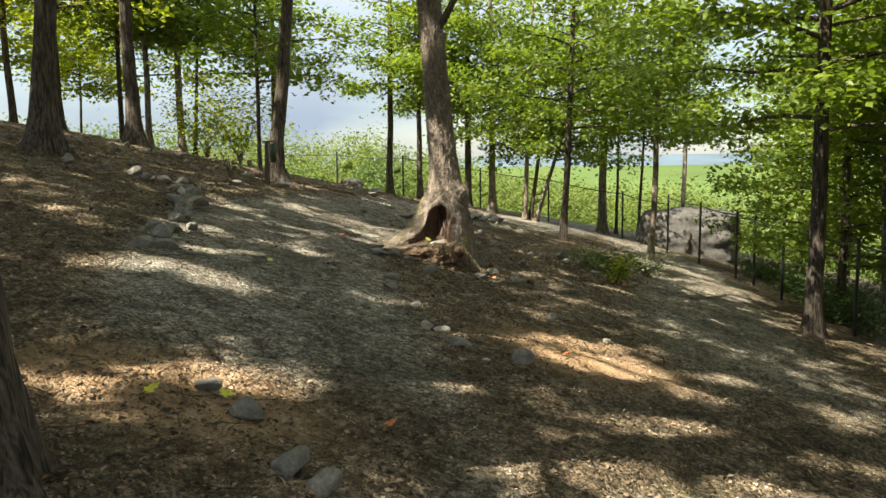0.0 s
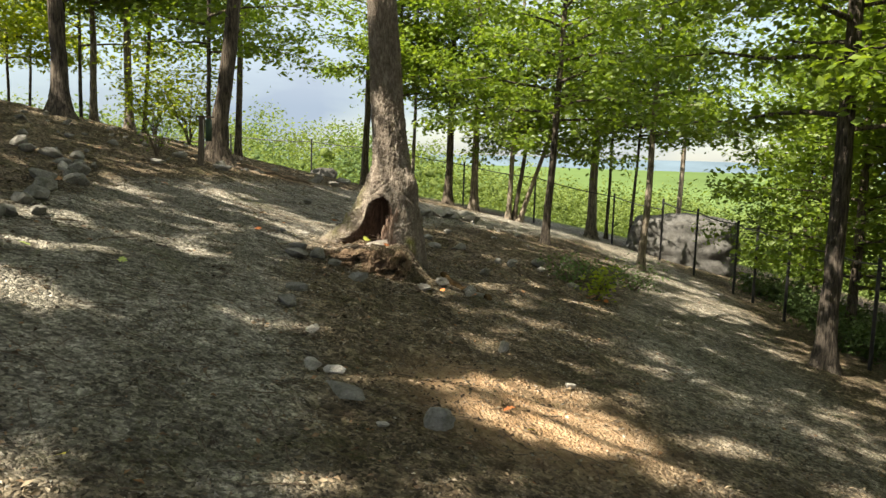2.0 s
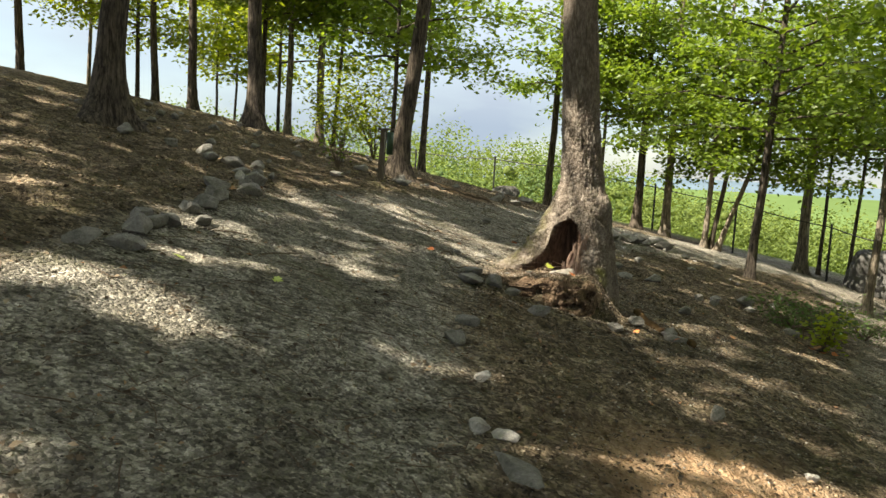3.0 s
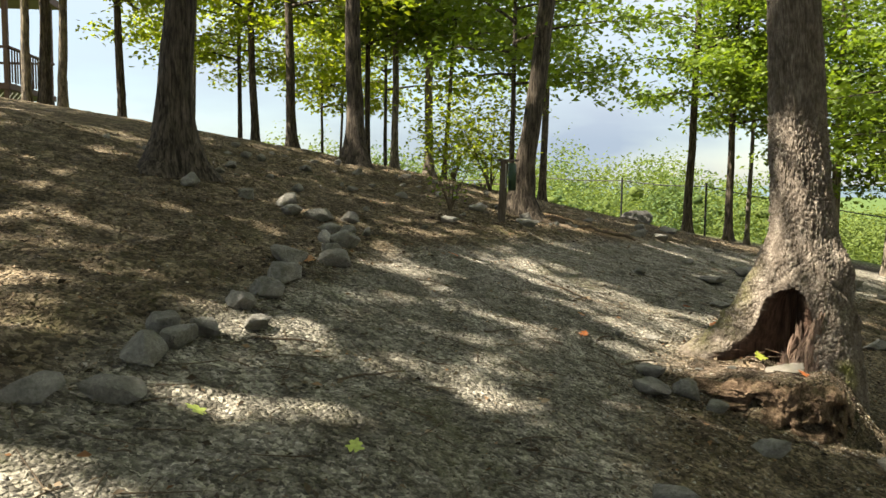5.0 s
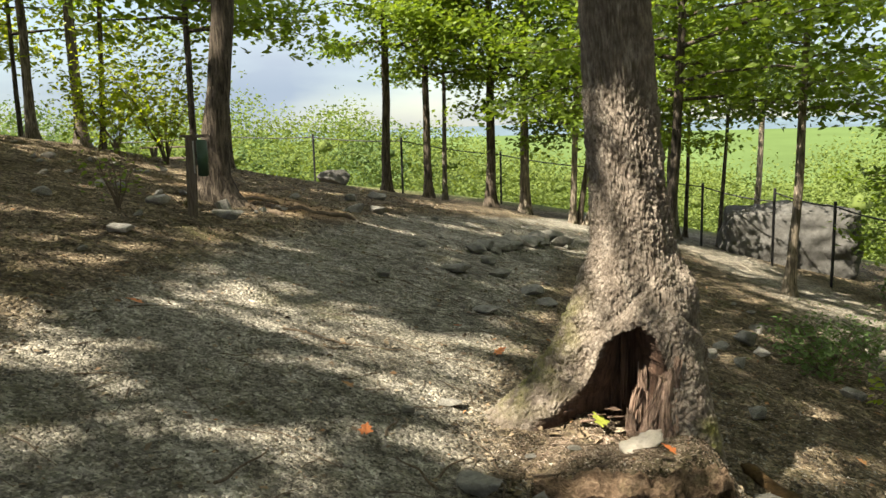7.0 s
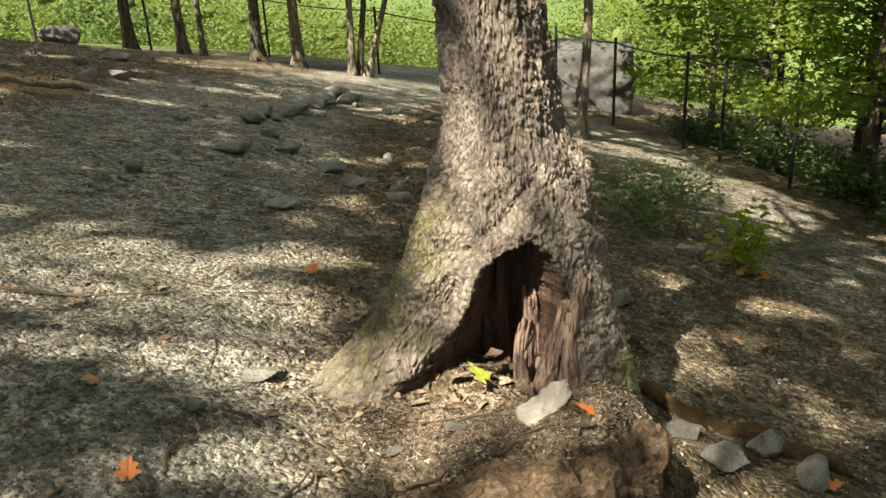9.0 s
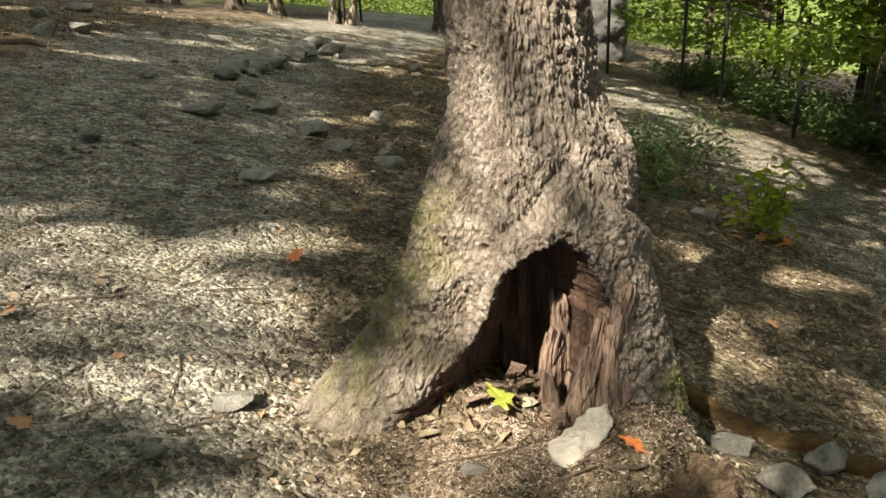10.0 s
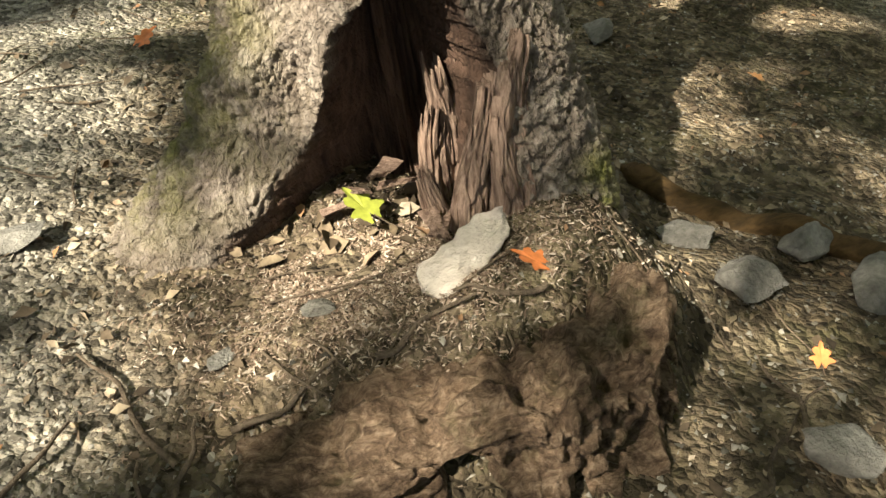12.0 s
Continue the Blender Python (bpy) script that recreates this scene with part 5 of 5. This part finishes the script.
# ---- post with a hanging feeder ----
def feeder_post():
    x, y = -4.92, 13.25
    z = float(gz(x, y))
    root = tagged(new("feeder_post"), "short weathered wooden post with a green tube feeder", "post")
    bm = bmesh.new()
    bmesh.ops.create_cube(bm, size=1, matrix=pose(x, y, z + 0.33, 0, 2, 20) @ Matrix.Diagonal((0.09, 0.09, 0.86, 1)))
    bmesh.ops.bevel(bm, geom=bm.edges[:], offset=0.01, segments=2, affect="EDGES")
    part("post", bm, POSTWOOD, root)
    bm = bmesh.new()
    bmesh.ops.create_cone(bm, cap_ends=True, segments=18, radius1=0.05, radius2=0.05, depth=0.34, matrix=pose(x + 0.13, y - 0.02, z + 0.55))
    bmesh.ops.bevel(bm, geom=[e for e in bm.edges if abs(e.verts[0].co.z - e.verts[1].co.z) < 1e-4], offset=0.01, segments=2, affect="EDGES")
    part("feeder_tube", bm, material("green_plastic", plain_build((0.03, 0.06, 0.035), 0.2), 0.5, 0.3), root, "dark green plastic tube", True)
    bm = bmesh.new()
    bmesh.ops.create_cube(bm, size=1, matrix=pose(x + 0.06, y - 0.05, z + 0.56) @ Matrix.Diagonal((0.012, 0.012, 0.3, 1)))
    part("edge_strip", bm, ROCK_PALE, root, "pale edge strip")
    bm = bmesh.new()
    bmesh.ops.create_cube(bm, size=1, matrix=pose(x + 0.06, y, z + 0.755, 0, 0, 20) @ Matrix.Diagonal((0.26, 0.12, 0.025, 1)))
    part("top_board", bm, POSTWOOD, root)


feeder_post()


# ---- deck of the house and the picnic bench ----
def box_bm(cx, cy, cz, sx, sy, sz, turn=0, bev=0.008):
    bm = bmesh.new()
    bmesh.ops.create_cube(bm, size=1, matrix=pose(cx, cy, cz, 0, 0, turn) @ Matrix.Diagonal((sx, sy, sz, 1)))
    bmesh.ops.bevel(bm, geom=bm.edges[:], offset=bev, segments=1, affect="EDGES")
    return bm


def deck():
    root = tagged(new("house_deck"), "raised dark wooden house deck with railing and white lattice skirt", "deck")
    bx, by, turn = -22.9, 16.4, 35.0
    m = pose(bx, by, 0, 0, 0, turn)
    g = float(gz(-21.8, 17.0))
    fl = 4.15

    def put(name, x, y, z, sx, sy, sz, mat, label="", under=None):
        p = m @ Vector((x, y, z))
        return part(name, box_bm(p.x, p.y, p.z, sx, sy, sz, turn), mat, under or root, label)
    put("floor", 0, 0, fl, 4.2, 3.0, 0.16, DECKWOOD)
    for sx in (-2.0, 0, 2.0):
        for sy in (-1.4, 1.4):
            put("post", sx, sy, (g - 0.6 + fl) / 2, 0.12, 0.12, fl - g + 0.6, DECKWOOD)
            put("rail_post", sx, sy, fl + 0.5, 0.1, 0.1, 1.0, DECKWOOD)
    for sy in (-1.4, 1.4):
        rail = put("hand_rail", 0, sy, fl + 1.0, 4.2, 0.1, 0.06, DECKWOOD)
        for k in range(26):
            put("baluster", -1.95 + k * 0.156, sy, fl + 0.55, 0.035, 0.035, 0.85, DECKWOOD, "", rail)
    rail = put("hand_rail", 2.05, 0, fl + 1.0, 0.1, 2.9, 0.06, DECKWOOD)
    for k in range(18):
        put("baluster", 2.05, -1.35 + k * 0.158, fl + 0.55, 0.035, 0.035, 0.85, DECKWOOD, "", rail)
    h = fl - g - 0.1
    for sy in (-1.45,):
        for k in range(34):
            for s in (1, -1):
                p = m @ Vector((-2.0 + k * 0.12, sy, g + h / 2))
                bm = bmesh.new()
                bmesh.ops.create_cube(bm, size=1, matrix=pose(p.x, p.y, p.z, 0, 0, turn) @ pose(0, 0.008 * s, 0, 0, 40 * s, 0) @ Matrix.Diagonal((0.025, 0.008, h * 1.15, 1)))
                part("lattice_slat", bm, LATTICE, root, "white slat")
    put("roof_edge", -0.2, 0, fl + 2.75, 4.8, 3.6, 0.22, DECKWOOD)
    for sy in (-1.4, 1.4):
        put("roof_post", 2.0, sy, fl + 1.85, 0.12, 0.12, 1.7, DECKWOOD)
    return root


deck()


def picnic_bench(x, y):
    z = float(gz(x, y))
    root = tagged(new("picnic_table"), "weathered picnic table by the fence behind the ridge", "table")
    for k in range(4):
        part("top_plank", box_bm(x, y - 0.24 + k * 0.16, z + 0.74, 1.7, 0.14, 0.04), POSTWOOD, root)
    for s in (-0.65, 0.65):
        part("bench_plank", box_bm(x, y + s, z + 0.44, 1.7, 0.24, 0.04), POSTWOOD, root)
    for sx in (-0.6, 0.6):
        for a in (22, -22):
            bm = bmesh.new()
            bmesh.ops.create_cube(bm, size=1, matrix=pose(x + sx, y, z + 0.36, a, 0, 0) @ Matrix.Diagonal((0.05, 0.09, 0.82, 1)))
            part("leg", bm, POSTWOOD, root)
        part("cross_bar", box_bm(x + sx + 0.05, y, z + 0.41, 0.04, 1.5, 0.08), POSTWOOD, root)


picnic_bench(-10.9, 26.0)


# ---- shrubs ----
def shrub(x, y, height, reach, count, leaf, label, per=16, size=0.07, spread=0.1, name="shrub"):
    r = np.random.default_rng(int(abs(x * 311 + y * 71)))
    z = float(gz(x, y))
    root = tagged(new(name), label, "shrub", "low shrubs")
    lines, spots = [], []
    for k in range(count):
        az, ln = r.uniform(0, 6.28), r.uniform(0.6, 1)
        t = np.linspace(0, 1, 7)
        p = np.stack([x + math.cos(az) * reach * ln * t ** 1.3 + r.normal(0, 0.012, 7), y + math.sin(az) * reach * ln * t ** 1.3 + r.normal(0, 0.012, 7), z - 0.02 + height * ln * t], -1)
        lines.append((p, np.linspace(0.009, 0.002, 7)))
        for s in np.linspace(0.4, 1, 5):
            spots.append([np.interp(s, t, p[:, i]) for i in range(3)])
    for p, q in lines:
        v, f = tubes([(p, q)], 5)
        child("stem", mesh_np("stem", v, f, TWIG, True), root)
    pos = scatter(r, np.array(spots), per, spread, spread * 0.6)
    v, f = leaves(pos, size, r)
    child("foliage", mesh_np("foliage", v, f, leaf), root)
    return root


shrub(1.2, 12.45, 0.55, 0.28, 9, LEAF_WARM, "small shrub with bright yellow-green leaves in leaf litter", 6, 0.075, 0.09)
shrub(0.95, 13.3, 0.5, 0.6, 16, PINE, "low spreading shrub with fine dark green leaves", 8, 0.055, 0.13)
shrub(1.35, 14.1, 0.5, 0.6, 16, PINE, "low spreading shrub with fine dark green leaves", 8, 0.055, 0.13)
shrub(2.0, 14.9, 0.45, 0.6, 14, PINE, "low spreading shrub with fine dark green leaves", 8, 0.055, 0.13)
shrub(-5.45, 12.85, 0.8, 0.35, 7, LEAF, "thin bare shrub with few leaves on the slope", 3, 0.06, 0.1)
shrub(-7.2, 17.6, 2.0, 1.1, 16, LEAF_WARM, "leafy green shrub on the ridge", 18, 0.1, 0.2)
shrub(-8.3, 18.2, 1.8, 1.0, 14, LEAF_WARM, "leafy green shrub on the ridge", 18, 0.1, 0.2)
for k in range(4, 22):
    y = 9.5 + k * 0.6
    x = 5.9 + 1.6 * ((k * 37) % 10) / 10
    shrub(x, y, 0.5 + 0.06 * (k % 5), 0.5, 9, PINE, "shaded undergrowth behind the low fence", 26, 0.09, 0.2, "undergrowth_shrub")


# ---- forest floor: chips, dead leaves, twigs ----
def floor_points(r, n, weight):
    """Random places on the floor, denser along the walk, kept by weight(x, y)."""
    out = []
    while sum(len(a) for a in out) < n:
        x, y = r.uniform(-9, 5.2, n), 2.0 + 20 * r.uniform(0, 1, n) ** 1.7
        keep = r.uniform(0, 1, n) < weight(x, y) * (0.35 + 0.65 * np.exp(-((x + 1.6 - 0.2 * (10 - y) * 0.5) / 3.2) ** 2))
        out.append(np.stack([x[keep], y[keep]], -1))
    return np.concatenate(out)[:n]


def on_floor(p, lift):
    return np.stack([p[:, 0], p[:, 1], gz(p[:, 0], p[:, 1]) + lift], -1)


CHIP_SHAPE = np.array([(-0.5, -0.35, -0.1), (0.5, -0.3, -0.1), (0.05, 0.55, -0.1), (0.05, 0.0, 0.3)])
CHIP_FACES = np.array([(0, 1, 3), (1, 2, 3), (2, 0, 3)])
SLIVER = np.array([0.4, 1.9, 0.7])
CURL_SHAPE = np.array([(0, 0, 0.05), (0.3, 0.3, 0.22), (0.22, 0.72, 0.2), (0, 1, 0.12), (-0.22, 0.72, 0.24), (-0.3, 0.3, 0.18)])


CURL_SMALL = np.array([(0, 0, 0.05), (0.3, 0.45, 0.24), (0, 1, 0.12), (-0.26, 0.5, 0.2)])


def floor_cover():
    r = np.random.default_rng(77)
    shelf = lambda x, y: 1 - 0.9 * np.exp(-((x + 1.45) / 0.5) ** 4 - ((y - 9.68) / 0.33) ** 4)
    near = np.stack([r.uniform(-4.4, 0.9, 100000), r.normal(9.9, 1.2, 100000)], -1)
    near = near[r.uniform(0, 1, len(near)) < (0.25 + 0.75 * path_mask(near[:, 0], near[:, 1])) * shelf(near[:, 0], near[:, 1])]
    p = on_floor(np.concatenate([floor_points(r, 90000, lambda x, y: (0.2 + 0.8 * path_mask(x, y)) * shelf(x, y)), near]), 0.0)
    cut = len(p) // 3
    p = p[r.permutation(len(p))]
    v, f = leaves(p[cut:], 0.0115 * r.choice((0.6, 0.8, 1.0, 1.2, 1.7), len(p) - cut), r, 0.75, CHIP_SHAPE, CHIP_FACES)
    v2, f2 = leaves(p[:cut], 0.008 * r.choice((0.7, 1.0, 1.8), cut), r, 0.75, CHIP_SHAPE * SLIVER, CHIP_FACES)
    tagged(new("gravel", mesh_np("gravel", np.concatenate([v, v2]), np.concatenate([f, f2 + len(v)]), CHIPS)), "loose grey gravel and wood chips on the path", "gravel", kind="stuff")
    p = on_floor(floor_points(r, 105000, lambda x, y: (1.0 - 0.8 * path_mask(x, y)) * shelf(x, y) * (1 - 0.55 * np.exp(-((x + 0.5) / 1.6) ** 2 - ((y - 9.6) / 1.2) ** 2)) * (1 - 0.6 * np.exp(-((x - 0.4) / 0.9) ** 2 - ((y - 6.4) / 0.6) ** 2))), 0.003)
    v, f = leaves(p, 0.032 * r.choice((0.5, 0.7, 0.9, 1.3), len(p)), r, 0.55, CURL_SMALL, SMALL_FACES)
    tagged(new("leaf_litter", mesh_np("leaf_litter", v, f, LITTER)), "dry brown leaf litter over the earth", "leaf litter", kind="stuff")
    q = floor_points(r, 2600, lambda x, y: np.ones_like(x))
    lines = []
    for x, y in q:
        a, ln = r.uniform(0, 6.28), r.uniform(0.06, 0.28)
        t = np.linspace(-0.5, 0.5, 4)
        px = x + math.cos(a) * ln * t + r.normal(0, 0.006, 4)
        py = y + math.sin(a) * ln * t + r.normal(0, 0.006, 4)
        lines.append((np.stack([px, py, gz(px, py) + 0.008], -1), np.linspace(0.0035, 0.0018, 4)))
    v, f = tubes(lines, 4)
    tagged(new("twigs", mesh_np("twigs", v, f, TWIG)), "thin dry twigs scattered on the ground", "twigs", kind="stuff")
    # crumbled bark and wood on the shelf below the hollow
    m = 24000
    a = np.stack([r.normal(-1.48, 0.24, m), r.normal(9.67, 0.15, m)], -1)
    v, f = leaves(on_floor(a, 0.002), 0.0048 * r.choice((0.6, 1.0, 1.0, 1.2, 1.2, 1.2, 2.4), m), r, 0.45, CHIP_SHAPE * SLIVER, CHIP_FACES)
    tagged(new("wood_crumbs", mesh_np("wood_crumbs", v, f, material("wood_crumb", crumb_build, 0.9, 0.15))), "crumbled wood and bark below the hollow", "debris", kind="stuff")
    a = np.stack([r.normal(-1.5, 0.13, 60), r.normal(9.9, 0.06, 60)], -1)
    v, f = leaves(on_floor(a, 0.004), 0.055, r, 0.4, CURL_SHAPE, LEAF_FACES)
    tagged(new("hollow_litter", mesh_np("hollow_litter", v, f, LITTER)), "curled brown leaves piled inside the tree hollow", "leaf litter", kind="stuff")


floor_cover()
for k, (x, y, ln, a) in enumerate(((-2.0, 9.55, 0.32, 118), (-2.45, 9.6, 0.22, 80), (-1.72, 9.3, 0.25, 70), (-1.66, 9.28, 0.22, 100), (-2.9, 10.6, 0.7, 15), (-2.9, 8.9, 0.35, 75), (-3.4, 7.5, 0.3, 40), (-2.95, 7.55, 0.4, 70), (-5.0, 8.3, 0.5, 120), (-1.8, 9.33, 0.24, 95), (-1.76, 9.27, 0.2, 60), (-1.83, 9.24, 0.26, 110), (-1.69, 9.36, 0.18, 130), (-1.9, 9.38, 0.22, 75), (-1.95, 9.28, 0.28, 100), (-1.6, 9.42, 0.16, 45), (-1.72, 9.46, 0.2, 20), (-1.3, 9.52, 0.18, 165), (-1.45, 9.5, 0.22, 10), (-2.15, 9.4, 0.3, 60), (-2.3, 9.25, 0.24, 140), (-0.75, 9.35, 0.3, 80), (-0.5, 9.2, 0.26, 120), (-0.9, 9.2, 0.22, 40))):
    t = np.linspace(-0.5, 0.5, 9)
    px, py = x + ln * t * math.cos(radians(a)) + 0.01 * np.sin(t * 9 + k), y + ln * t * math.sin(radians(a)) + 0.012 * np.cos(t * 7 + k)
    v, f = tubes([(np.stack([px, py, gz(px, py) + 0.012 + 0.01 * np.sin(t * 5 + k)], -1), np.linspace(0.007, 0.003, 9))], 7)
    tagged(new("stick", mesh_np("stick", v, f, TWIG, True)), "thin crooked dry stick lying on the ground", "stick", "sticks")


def fallen_log(x0, y0, x1, y1, radius, mat, label, seed):
    """A weathered log half sunk in the floor."""
    n, m = 90, 26
    t, a = np.meshgrid(np.linspace(0, 1, n), np.linspace(0, 2 * math.pi, m, endpoint=False), indexing="ij")
    px, py = x0 + (x1 - x0) * t, y0 + (y1 - y0) * t
    nx, ny = -(y1 - y0) / math.hypot(x1 - x0, y1 - y0), (x1 - x0) / math.hypot(x1 - x0, y1 - y0)
    r = radius * (0.8 + 0.5 * fbm(t * 9 + seed, np.cos(a) + 3, np.sin(a) + 3, 3, seed)) * (0.3 + 0.7 * np.minimum(smooth(t, 0, 0.05), smooth(t, 1, 0.95)))
    bend = 0.03 * np.sin(t * 5 + seed)
    v = np.stack([px + nx * (r * np.cos(a) + bend), py + ny * (r * np.cos(a) + bend), gz(px, py) + radius * 0.35 + r * np.sin(a)], -1)
    return tagged(new("fallen_log", mesh_np("fallen_log", v.reshape(-1, 3), grid_faces(n, m, True), mat, True)), label, "log", "fallen logs")


fallen_log(-0.70, 10.24, -0.12, 9.66, 0.035, MOSSY, "rusty brown mossy log sunk beside grey stones", 4)
fallen_log(-5.0, 15.0, -3.9, 15.7, 0.03, TWIG, "long exposed root over orange earth", 6)
fallen_log(-5.2, 14.8, -4.5, 14.65, 0.035, TWIG, "exposed root at the foot of the leaning tree", 9)
fallen_log(-5.3, 15.0, -4.85, 15.6, 0.03, TWIG, "exposed root at the foot of the leaning tree", 12)
